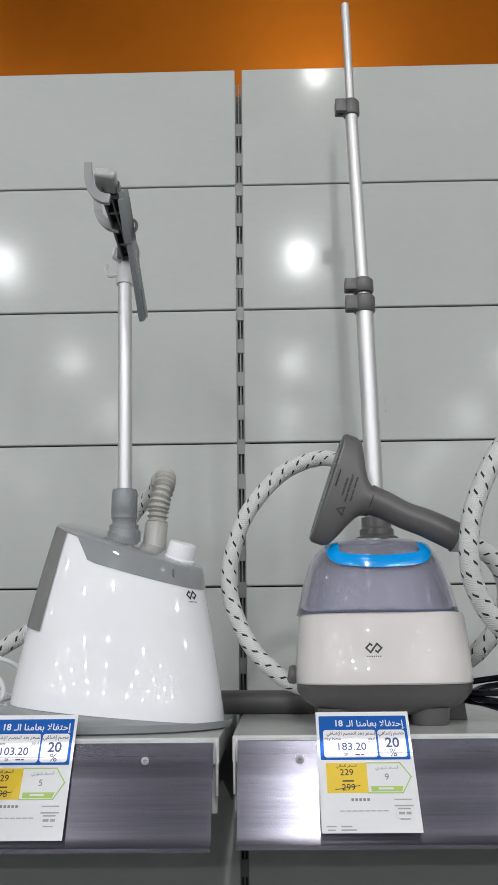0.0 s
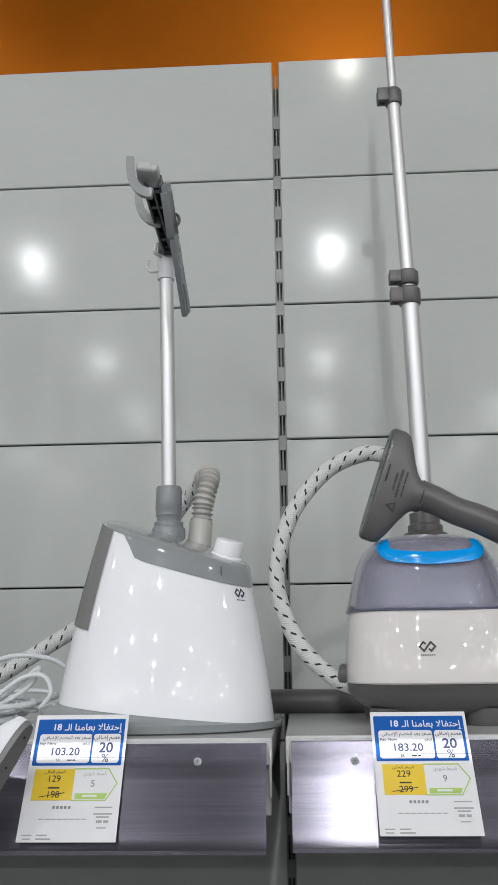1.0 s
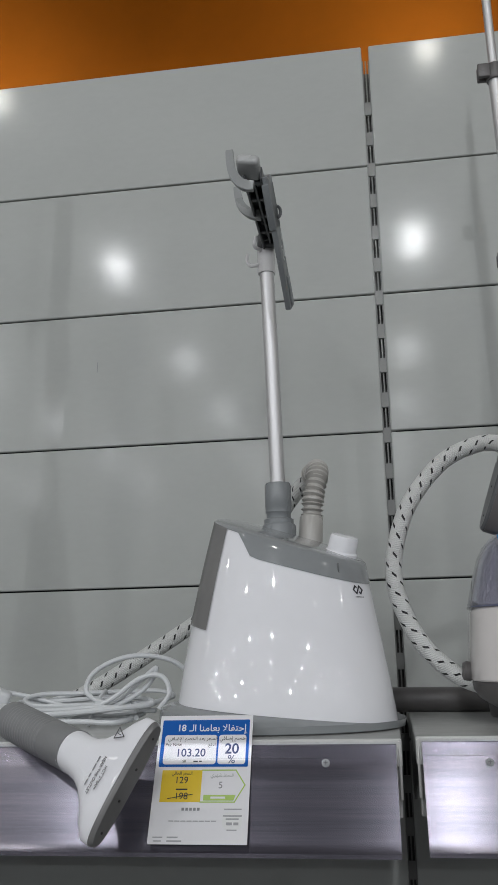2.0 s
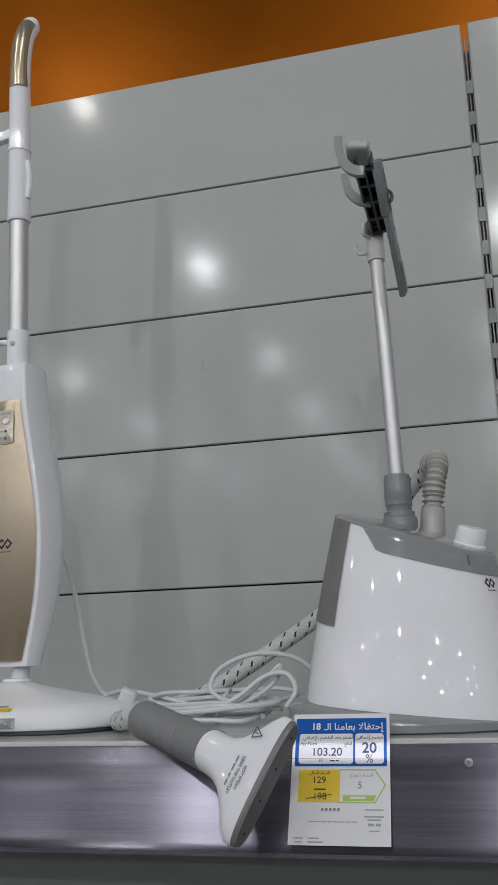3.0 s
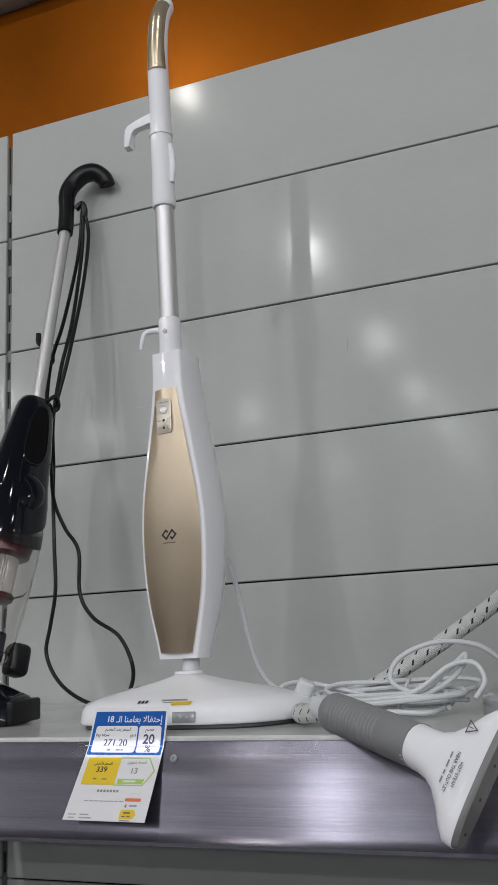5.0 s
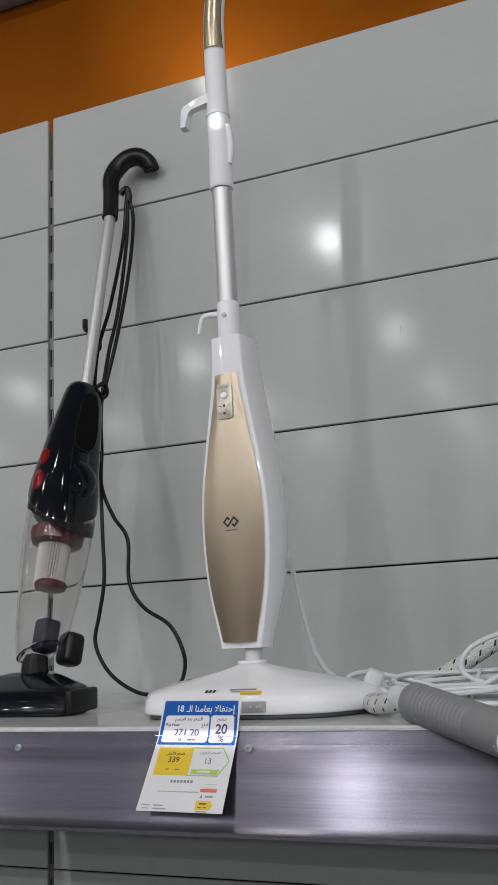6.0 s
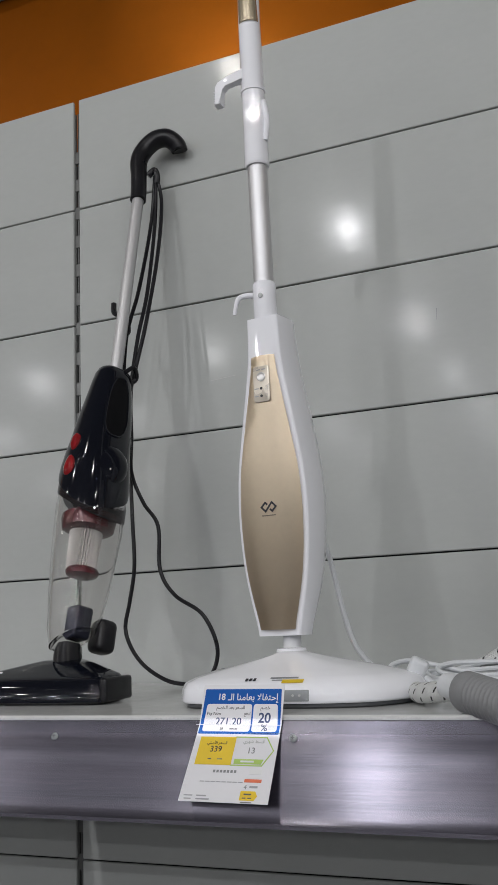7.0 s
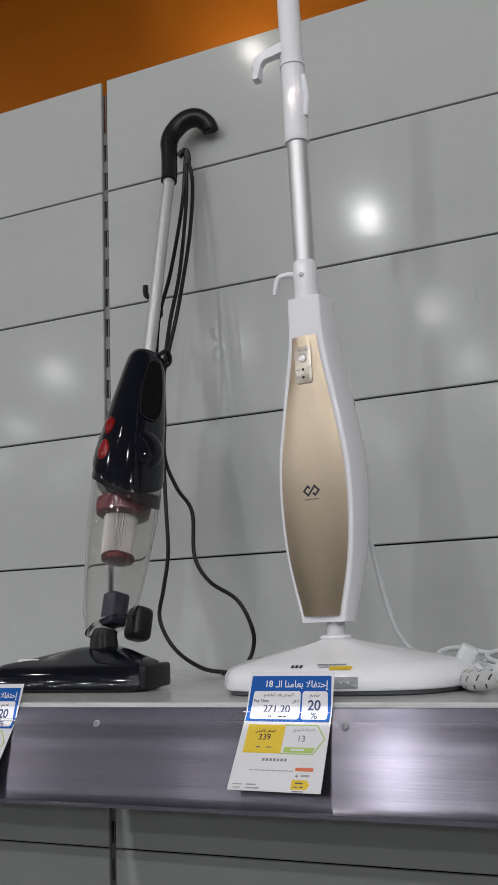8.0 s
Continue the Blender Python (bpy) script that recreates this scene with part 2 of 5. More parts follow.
def tube(points, radius, sides=16, steps=10, bm=None, flat=1.0, up=None):
    """A round sweep with u along it in metres and v round it; radius: a number or a function of 0..1."""
    bm = bm or bmesh.new()
    path = smooth_path(points, steps) if steps > 1 else [Vector(q) for q in points]
    rad = radius if callable(radius) else (lambda t: radius)
    uv = bm.loops.layers.uv.verify()
    tangent = [(path[min(i + 1, len(path) - 1)] - path[max(i - 1, 0)]).normalized() for i in range(len(path))]
    side = Vector(up) if up else (Vector((0, 0, 1)) if abs(tangent[0].z) < 0.9 else Vector((1, 0, 0)))
    rows, dist, run = [], [], 0.0
    for i, (p, t) in enumerate(zip(path, tangent)):
        side = (side - t * side.dot(t)).normalized()
        other = t.cross(side)
        if i:
            run += (p - path[i - 1]).length
        dist.append(run)
        r = rad(i / (len(path) - 1))
        rows.append([bm.verts.new(p + r * (side * math.cos(a) + flat * other * math.sin(a)))
                     for a in (2 * math.pi * k / sides for k in range(sides))])
    for i in range(len(rows) - 1):
        for k in range(sides):
            j = (k + 1) % sides
            f = bm.faces.new((rows[i][k], rows[i][j], rows[i + 1][j], rows[i + 1][k]))
            for lp, (d, v) in zip(f.loops, ((dist[i], k), (dist[i], k + 1), (dist[i + 1], k + 1), (dist[i + 1], k))):
                lp[uv].uv = (d, v / sides)
    bm.faces.new(rows[0][::-1])
    bm.faces.new(rows[-1])
    return bm


def lathe(profile, at=(0, 0, 0), turn=None, sides=32, bm=None):
    """profile: (radius, height) pairs, turned about the local z."""
    m = Matrix.Translation(at) @ (turn or Matrix.Identity(4))
    return loft([[m @ Vector((r * math.cos(2 * math.pi * k / sides), r * math.sin(2 * math.pi * k / sides), z)) for k in range(sides)]
                 for r, z in profile], bm)


def plate(outline, depth, m, bevel=0.0, bm=None):
    """A flat outline (x, y) of some depth, in the pose m; its face looks along m's z."""
    bm = bm or bmesh.new()
    low = [bm.verts.new(m @ Vector((x, y, 0))) for x, y in outline]
    top = [bm.verts.new(m @ Vector((x, y, depth))) for x, y in outline]
    n = len(low)
    bm.faces.new(low[::-1])
    cap = bm.faces.new(top)
    for k in range(n):
        bm.faces.new((low[k], low[(k + 1) % n], top[(k + 1) % n], top[k]))
    if bevel:
        bmesh.ops.bevel(bm, geom=list(cap.edges), offset=bevel, segments=2, affect="EDGES", profile=0.5)
    return bm


def round_rect(w, h, r, cx=0.0, cy=0.0, n=5):
    out = []
    for sx, sy, a in ((1, 1, 0), (-1, 1, 90), (-1, -1, 180), (1, -1, 270)):
        for k in range(n):
            t = radians(a + 90 * k / (n - 1))
            out.append((cx + sx * (w / 2 - r) + r * math.cos(t), cy + sy * (h / 2 - r) + r * math.sin(t)))
    return out


def toward(direction, at=(0, 0, 0)):
    """The pose whose z runs along direction."""
    return Matrix.Translation(at) @ Vector(direction).to_track_quat("Z", "Y").to_matrix().to_4x4()


def writing(text, size, material, parent, m, name="lettering", depth=0.0002, align="CENTER", shear=0.0, bold=0.0):
    cu = bpy.data.curves.new(name, "FONT")
    cu.body, cu.size, cu.align_x, cu.align_y, cu.extrude, cu.shear, cu.offset = text, size, align, "CENTER", depth, shear, bold * size
    tmp = new(name, cu)
    bpy.context.view_layer.update()
    me = bpy.data.meshes.new_from_object(tmp.evaluated_get(bpy.context.evaluated_depsgraph_get()))
    bpy.data.objects.remove(tmp)
    me.materials.clear()
    me.materials.append(material)
    ob = attach(new(name, me), parent)
    ob.matrix_basis = m
    return ob


LETTERS = {"ا": (0xFE8D, 2), "أ": (0xFE83, 2), "إ": (0xFE87, 2), "ب": (0xFE8F, 4), "ت": (0xFE95, 4), "ح": (0xFEA1, 4), "خ": (0xFEA5, 4), "د": (0xFEA9, 2),
           "ر": (0xFEAD, 2), "س": (0xFEB1, 4), "ش": (0xFEB5, 4), "ص": (0xFEB9, 4), "ض": (0xFEBD, 4), "ط": (0xFEC1, 4), "ع": (0xFEC9, 4), "ف": (0xFED1, 4),
           "ق": (0xFED5, 4), "ل": (0xFEDD, 4), "م": (0xFEE1, 4), "ن": (0xFEE5, 4), "ه": (0xFEE9, 4), "ي": (0xFEF1, 4)}


def arabic(text):
    """The joined letter forms of an Arabic line, in the order in which they stand from left to right."""
    shown, k, joined = [], 0, False
    while k < len(text):
        c, after = text[k], text[k + 1] if k + 1 < len(text) else " "
        if c == "ل" and after in "اأإ":
            shown.append(chr({"ا": 0xFEFB, "أ": 0xFEF7, "إ": 0xFEF9}[after] + (1 if joined else 0)))
            joined, k = False, k + 2
            continue
        if c in LETTERS:
            code, forms = LETTERS[c]
            ahead = forms == 4 and (after in LETTERS or after == "ـ")
            shown.append(chr(code + ((3 if joined else 2) if ahead else (1 if joined else 0))))
            joined = ahead
        else:
            shown.append(c)
            joined = c == "ـ"
        k += 1
    return "".join(reversed(shown))


def bars(spans, material, parent, m, name="print_bar", depth=0.0002):
    """Rows of plain bars for small print: (x, y, width, height) each; all in one mesh."""
    bm = bmesh.new()
    for x, y, w, h in spans:
        plate([(x - w / 2, y - h / 2), (x + w / 2, y - h / 2), (x + w / 2, y + h / 2), (x - w / 2, y + h / 2)], depth, m, bm=bm)
    return part(name, bm, material, parent, smooth=0)


def on_surface(ob, point, way, lift=0.0003):
    """The pose on ob's skin met from point along way: z outward, y upward."""
    bpy.context.view_layer.update()
    hit, place, normal, _ = ob.ray_cast(Vector(point), Vector(way).normalized())
    if not hit:
        place, normal = Vector(point), -Vector(way).normalized()
    if normal.dot(Vector(way)) > 0:
        normal = -normal
    xv = Vector((0, 0, 1)).cross(normal).normalized()
    yv = normal.cross(xv)
    c = place + normal * lift
    return Matrix(((xv.x, yv.x, normal.x, c.x), (xv.y, yv.y, normal.y, c.y), (xv.z, yv.z, normal.z, c.z), (0, 0, 0, 1)))


def emblem(size, material, parent, m, name="emblem"):
    """Two open angular links, as flat strokes, with a thin bar below."""
    bm = bmesh.new()
    w = size * 0.115
    for pts in (((-0.13, 0.18), (-0.24, 0.28), (-0.5, 0.0), (-0.22, -0.28), (0.22, 0.28), (0.5, 0.0), (0.24, -0.28), (0.13, -0.18)),):
        for (ax, ay), (bx, by) in zip(pts, pts[1:]):
            a, b = Vector((ax, ay)) * size, Vector((bx, by)) * size
            d = (b - a).normalized() * w * 0.5
            q = Vector((-d.y, d.x))
            plate([tuple(v) for v in (a - d - q, b + d - q, b + d + q, a - d + q)], 0.0003, m, bm=bm)
    for k in range(7):
        x = (k - 3) * size * 0.14
        plate([(x - size * 0.035, -size * 0.57), (x + size * 0.035, -size * 0.57), (x + size * 0.035, -size * 0.50), (x - size * 0.035, -size * 0.50)], 0.0003, m, bm=bm)
    return part(name, bm, material, parent, smooth=0)


# ---- structure ----
PITCH, GAP, ROW = 1.226, 0.013, 0.25
TOP = 2.40
SHELF_Z = 1.204


def structure(name, bm, material, label, category, smooth=35):
    return tagged(part(name, bm, material, None, "", smooth), label, category, kind="structure")


# unseen shell: floor kept dark to limit bounce, plain walls added to close the room
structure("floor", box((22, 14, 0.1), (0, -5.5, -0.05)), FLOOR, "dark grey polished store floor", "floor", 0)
structure("ceiling", box((22, 14, 0.1), (0, -5.5, 4.45)), CEIL, "dark open store ceiling", "ceiling", 0)
structure("wall_south", box((22, 0.2, 4.4), (0, -12.0, 2.2)), ROOM, "plain grey stand-in wall closing the unseen store", "wall", 0)
structure("wall_east", box((0.2, 13, 4.4), (10.8, -5.5, 2.2)), ROOM, "plain grey stand-in wall closing the unseen store", "wall", 0)
structure("wall_west", box((0.2, 13, 4.4), (-10.8, -5.5, 2.2)), ROOM, "plain grey stand-in wall closing the unseen store", "wall", 0)
structure("wall_north", box((22, 0.12, 2.80), (0, 0.16, 1.40)), ORANGE, "glossy orange laminate wall above grey panels", "wall", 0)
structure("wall_upper", box((22, 0.12, 1.60), (0, 0.2, 3.60)), CEIL, "dark wall above the orange band", "wall", 0)
trim = bmesh.new()
box((22, 0.10, 0.045), (0, 0.07, 2.825), 0.004, bm=trim)
box((22, 0.05, 0.02), (0, 0.06, 2.89), 0.003, bm=trim)
structure("trim", trim, LIGHTGREY, "grey metal trim on top of the orange wall", "trim")

# ---- ceiling lights ----


def ceiling_light(x, y):
    m = pose(x, y, LAMP_Z)
    t = thing("ceiling_light", m, "round white ceiling lamp hanging on a rod", "ceiling light", "ceiling lights", fixed=False)
    part("housing", lathe([(0.03, 0.22), (0.07, 0.21), (0.085, 0.08), (0.085, 0.06), (0.075, 0.06), (0.072, 0.08)]), LIGHTGREY, t)
    part("lens", lathe([(0.071, 0.072), (0.066, 0.066), (0.03, 0.064)]), LENS, t)
    part("rod", lathe([(0.008, 0.21), (0.008, 0.8)], sides=8), DARKGREY, t)
    return t


first_light = ceiling_light(LAMP_X[0], LAMP_Y[0])
for lamp_y in LAMP_Y:
    for lamp_x in LAMP_X:
        if (lamp_x, lamp_y) != (LAMP_X[0], LAMP_Y[0]):
            copy_thing(first_light, pose(lamp_x, lamp_y, LAMP_Z))
        near_wall, aimed = lamp_y == LAMP_Y[0], lamp_y == LAMP_Y[1]
        data = bpy.data.lights.new("lamp_beam", "SPOT" if aimed else "POINT")
        data.shadow_soft_size, data.energy = 0.036 if aimed else 0.030, LAMP_WATT * ROW_POWER[LAMP_Y.index(lamp_y)]
        data.color = (1.0, 0.975, 0.90) if near_wall else (0.972, 0.98, 0.99)
        beam = new("lamp_beam", data)
        beam.location = (lamp_x, lamp_y, LAMP_Z - 0.004)
        if aimed:
            data.spot_size, data.spot_blend = radians(62), 1.0
            beam.matrix_world = look((lamp_x, lamp_y, LAMP_Z - 0.004), (lamp_x, 0.0, 1.50))

# ---- shelving ----


def upright(x):
    t = thing("shelf_upright", pose(x, 0.0095, 0), "slotted dark grey steel upright between wall panels", "shelf upright", "uprights", fixed=False)
    t["kind"] = "structure"
    bm = bmesh.new()
    width, high = 0.030, 2.372
    # two rails and a rung between each pair of slots
    for sx in (-1, 1):
        box((0.0105, 0.004, high), (sx * 0.0098, 0.0, high / 2), bm=bm)
    box((0.0022, 0.004, high), (0, 0.0005, high / 2), bm=bm)
    step = ROW / 4
    for k in range(int(high / step)):
        box((width - 0.004, 0.004, 0.026), (0, -0.0015, 0.02 + k * step), bm=bm)
    part("post", bm, UPRIGHT, t, smooth=0)
    # dark sheet takes the place of the shaded hollow behind the slots
    part("web", box((width, 0.003, 2.06), (0, 0.03, 1.335)), DARK, t, "dark sheet standing in for the shade behind the slots", 0)
    return t


UP_X = [0.0065 + k * PITCH for k in (-2, -1, 0, 1)]
first_post = upright(UP_X[0])
for x in UP_X[1:]:
    copy_thing(first_post, pose(x, 0.0095, 0))

back = tagged(part("wall_panels", box((8, 0.004, 2.30), (0, 0.085, 1.15)), DARK, None, smooth=0),
              "grey enamelled steel back panels in rows", "wall panel", kind="structure")
panel_w = PITCH - GAP
pm = finish(box((panel_w, 0.009, ROW - 0.0024), bevel=0.003, segs=3), "panel", PANEL, -1)
for bay in range(3):
    for row in range(9):
        p = attach(new("panel", pm), back)
        p.location = ((bay - 2) * PITCH + GAP + panel_w / 2, 0.0045, TOP - ROW * (row + 0.5))
        p.rotation_euler = (radians(random.uniform(-0.10, 0.10)), 0, radians(random.uniform(-0.07, 0.07)))

for x, z, tall, lean in ((-0.507, 1.800, 0.020, 3), (0.262, 1.722, 0.008, 4), (0.262, 1.705, 0.006, 0), (-0.905, 1.745, 0.0008, 0)):
    mark = part("scratch", box((0.0006 if tall > 0.001 else 0.05, 0.0004, tall)), GREY if tall > 0.001 else LIP, back, smooth=0)
    mark.matrix_basis = pose(x, -0.0004, z, 0, lean if tall > 0.001 else -4, 0)


def shelf(x0, x1, z):
    """A steel shelf with a turned-down lip, side brackets and a sloping price channel."""
    w, cx = x1 - x0, (x0 + x1) / 2
    t = thing("shelf", pose(cx, -0.27, z - 0.03), "pale grey steel shelf with brushed price channel on its edge", "shelf", "shelves")
    part("deck", box((w, 0.512, 0.028), (cx, -0.267, z - 0.014), 0.002), DECK, t, "", -1)
    # turned lip in front, stepping back below the edge
    lip = bmesh.new()
    box((w - 0.004, 0.010, 0.050), (cx, -0.510, z - 0.0535), 0.002, bm=lip)
    part("lip", lip, LIP, t, "", -1)
    for sx, x in ((1, x0), (-1, x1)):
        prof = [(-0.505, -0.029), (-0.02, -0.029), (-0.02, -0.13), (-0.09, -0.13), (-0.38, -0.062), (-0.505, -0.056)]
        part("bracket", plate([(py, pz) for py, pz in prof], 0.003, Matrix(((0, 0, 1, x + sx * 0.006 - 0.0015), (1, 0, 0, 0), (0, 1, 0, z), (0, 0, 0, 1)))), UPRIGHT, t, smooth=0)
        part("lip_end", box((0.003, 0.014, 0.058), (x + sx * 0.0025, -0.517, z - 0.031), 0.001, 1), LIP, t)
    # price channel: a long sheet, sloping out towards its foot, with a rolled lower edge
    y0, z0, y1, z1 = -0.5255, z - 0.006, -0.5705, z - 0.097
    n = 14
    rings = []
    pts = []
    for k in range(n + 1):
        f = k / n
        bow = 0.0022 * math.sin(math.pi * f) + (0.0016 if 0.14 < f < 0.42 else 0.0)
        pts.append((y0 + (y1 - y0) * f - bow * 0.88, z0 + (z1 - z0) * f - bow * 0.47))
    pts += [(y1 - 0.004, z1 - 0.003), (y1 - 0.004, z1 - 0.007), (y1 + 0.001, z1 - 0.008)]
    back_side = [(py + 0.003, pz + 0.001) for py, pz in reversed(pts)]
    for k in range(2):
        x = x0 + 0.006 if k == 0 else x1 - 0.006
        rings.append([Vector((x, py, pz)) for py, pz in pts + back_side])
    sheet = loft(rings)
    uv = sheet.loops.layers.uv.verify()
    for f in sheet.faces:
        for lp in f.loops:
            lp[uv].uv = (lp.vert.co.x, lp.vert.co.z)
    ch = part("price_channel", sheet, CHANNEL, t, "brushed grey-violet price channel")
    # clear cover along its upper edge
    cover = [(-0.5335, z0 + 0.004), (-0.5375, z0 - 0.0035), (-0.5415, z0 - 0.0105), (-0.5403, z0 - 0.0110), (-0.5363, z0 - 0.0035), (-0.5323, z0 + 0.004)]
    cv = part("clear_strip", loft([[Vector((x, py, pz)) for py, pz in cover] for x in (x0 + 0.006, x1 - 0.006)]), CLEAR, ch, "clear plastic strip")
    cv.visible_shadow = False
    return t, ch


def channel_screw(x, z, ch):
    m = toward((0, -0.88, 0.47), (x, -0.5360, z))
    part("screw", lathe([(0.0042, -0.001), (0.0042, 0.0010), (0.0030, 0.0018), (0.0006, 0.0020)], turn=m, sides=16), GREY, ch)
    # dark bars on the head paint the shade in its cross recess
    cross = box((0.0042, 0.0009, 0.0008), m @ Vector((0, 0, 0.0020)), 0, turn=m.to_3x3().to_4x4())
    box((0.0009, 0.0042, 0.0008), m @ Vector((0, 0, 0.0020)), 0, turn=m.to_3x3().to_4x4(), bm=cross)
    part("screw_cross", cross, DARKGREY, ch, smooth=0)


MID, mid_ch = shelf(-PITCH + 0.0155, -0.0035, SHELF_Z)
RIGHT, right_ch = shelf(0.0105, PITCH - 0.003, SHELF_Z + 0.002)
LEFT, left_ch = shelf(-2 * PITCH + 0.0155, -PITCH - 0.0035, SHELF_Z)
for x, ch in ((-0.081, mid_ch), (-0.609, mid_ch), (-0.905, mid_ch), (0.082, right_ch)):
    channel_screw(x, SHELF_Z - 0.022, ch)

# ---- white garment steamer ----


def steamer_ring(f, out=0.0, a0=0.0, a1=360.0, n=64):
    """A ring of the steamer's shell, f from 0 at the foot to 1 at the slanted top."""
    g = f ** 1.15
    # the front bows: upright at the foot, leaning back under the lid
    b = 0.4 * f + 0.6 * f * f
    cx, cy = -0.136 + 0.0065 * g, -0.378 + 0.026 * b
    hx, hy = 0.131 - 0.0375 * g + out, 0.104 - 0.020 * b + out
    ring = oval(0, 0, 0, hx, hy, 2.45, n, a0, a1)
    ca, sa = math.cos(radians(8)), math.sin(radians(8))
    for v in ring:
        v.x, v.y = cx + v.x * ca - v.y * sa, cy + v.x * sa + v.y * ca
        low = 1.2235 - (v.x + 0.14) * 0.10
        high = 1.461 - (v.x + 0.212) * 0.33 + (v.y + 0.35) * 0.16
        v.z = low + (high - low) * f
    return ring


def turned(ring, cx, cy, degrees):
    """The ring, turned in plan and set at (cx, cy)."""
    return [pose(cx, cy, 0, 0, 0, degrees) @ v for v in ring]


def white_steamer():
    t = thing("garment_steamer", pose(-0.139, -0.372, SHELF_Z), "white garment steamer with grey base and slanted top on the shelf", "garment steamer")
    z = SHELF_Z
    base = [turned(oval(0, 0, z + dz, hx, hy, 2.4, 64), -0.143, -0.376, 8) for dz, hx, hy in
            ((0.0, 0.140, 0.112), (0.002, 0.146, 0.117), (0.010, 0.148, 0.119), (0.014, 0.146, 0.117), (0.019, 0.136, 0.108), (0.024, 0.12, 0.09))]
    for ringp in base[3:]:
        for v in ringp:
            v.z -= (v.x + 0.143) * 0.085
    part("base_plate", loft(base), GREY, t, "grey glossy base plate")
    body = part("body", loft([steamer_ring(f) for f in (0.0, 0.03, 0.1, 0.2, 0.3, 0.4, 0.5, 0.6, 0.7, 0.8, 0.88, 0.94, 0.985)]), WHITE, t, "white glossy body")
    # the lid's lower edge swings up at one corner, where the white shell reaches the top
    edge, low_f, high_f = [], steamer_ring(0.86, 0.0008), steamer_ring(0.978, 0.0008)
    for k in range(64):
        a = 360 * k / 64
        f = min(max((244 - a) / 14, 0), 1) if a > 200 else 0
        f = f * f * (3 - 2 * f)
        edge.append(low_f[k].lerp(high_f[k], f))
    lid = [edge, [p.lerp(q, 0.5) for p, q in zip(edge, steamer_ring(0.982, 0.001))]] + [steamer_ring(f, o) for f, o in ((0.982, 0.001), (0.992, -0.001), (1.0, -0.006), (1.01, -0.02), (1.015, -0.05))]
    part("lid", loft(lid), GREY, t, "grey slanted top")
    # grey window down the side
    rows = []
    for f in [0.405 + 0.575 * k / 10 for k in range(11)]:
        rows.append(steamer_ring(f, 0.0016, 140, 220, 16))
    bm = loft(rows, cap=False, closed=False)
    bmesh.ops.solidify(bm, geom=list(bm.faces), thickness=0.001)
    part("water_window", bm, WINDOW, t, "grey water tank side panel")
    slot = steamer_ring(0.93, 0.0014, 302, 303, 2)[0]
    part("slot", box((0.0022, 0.002, 0.013), slot, 0.0006), DARKGREY, t)
    emblem(0.0165, INK, body, on_surface(body, (-0.044, -0.6, 1.362), (0, 1, 0)))
    # dial
    tilt = toward((0.28, -0.24, 1), (-0.064, -0.372, 1.408))
    dial = part("dial", lathe([(0.0205, 0.0), (0.0205, 0.004), (0.0185, 0.006), (0.0178, 0.022), (0.0165, 0.0245), (0.012, 0.025)], turn=tilt), WHITE, t, "white round dial")
    part("pointer", box((0.002, 0.012, 0.001), tilt @ Vector((0, 0.008, 0.025)), turn=tilt.to_3x3().to_4x4()), LIGHTGREY, dial)
    # pole with its collar
    px, py = -0.151, -0.28
    collar = lathe([(0.0235, 1.438), (0.0235, 1.458), (0.0222, 1.461), (0.0205, 1.462), (0.0205, 1.468), (0.0168, 1.470), (0.0168, 1.476), (0.0182, 1.478), (0.0180, 1.484), (0.0186, 1.486), (0.0182, 1.514), (0.0165, 1.519), (0.0115, 1.520)], (px, py, 0))
    part("collar", collar, COLLAR, t, "slate grey pole collar")
    part("pole", tube([(px, py, 1.515), (px - 0.003, py, 1.68), (px - 0.007, py, 1.85)], 0.0103, 24, 4), ALU, t, "satin aluminium pole")
    # clear clip below the hanger
    qx = px - 0.007
    clip = bmesh.new()
    lathe([(0.0125, 1.832), (0.0130, 1.836), (0.0130, 1.868), (0.0118, 1.872)], (qx, py, 0), bm=clip)
    tube([(qx - 0.010, py - 0.006, 1.845), (qx - 0.022, py - 0.008, 1.843), (qx - 0.027, py - 0.008, 1.852), (qx - 0.026, py - 0.008, 1.861)], 0.0028, 8, 4, bm=clip)
    tube([(qx - 0.006, py - 0.012, 1.865), (qx - 0.014, py - 0.02, 1.868), (qx - 0.012, py - 0.022, 1.882)], 0.0028, 8, 4, bm=clip)
    box((0.012, 0.012, 0.02), (qx + 0.004, py - 0.010, 1.880), 0.002, bm=clip)
    part("clip", clip, CLIP, t, "pale translucent plastic clip")
    hanger(t, qx, py)
    # ribbed hose joint
    a, b = Vector((-0.110, -0.265, 1.435)), Vector((-0.107, -0.262, 1.474))
    part("hose_socket", lathe([(0.0168, 0.0), (0.0163, 0.036), (0.0145, 0.039)], turn=toward(b - a, a)), SLEEVE, t, "light grey hose socket")
    bend = smooth_path([(-0.107, -0.262, 1.470), (-0.104, -0.261, 1.500), (-0.098, -0.252, 1.530), (-0.099, -0.236, 1.544), (-0.110, -0.212, 1.540)], 12)
    bm = tube(bend, lambda q: 0.0122 + 0.0036 * (1 if int(q * 34) % 2 else 0), 20, 1)
    part("ribbed_sleeve", bm, SLEEVE, t, "ribbed beige-grey hose sleeve")
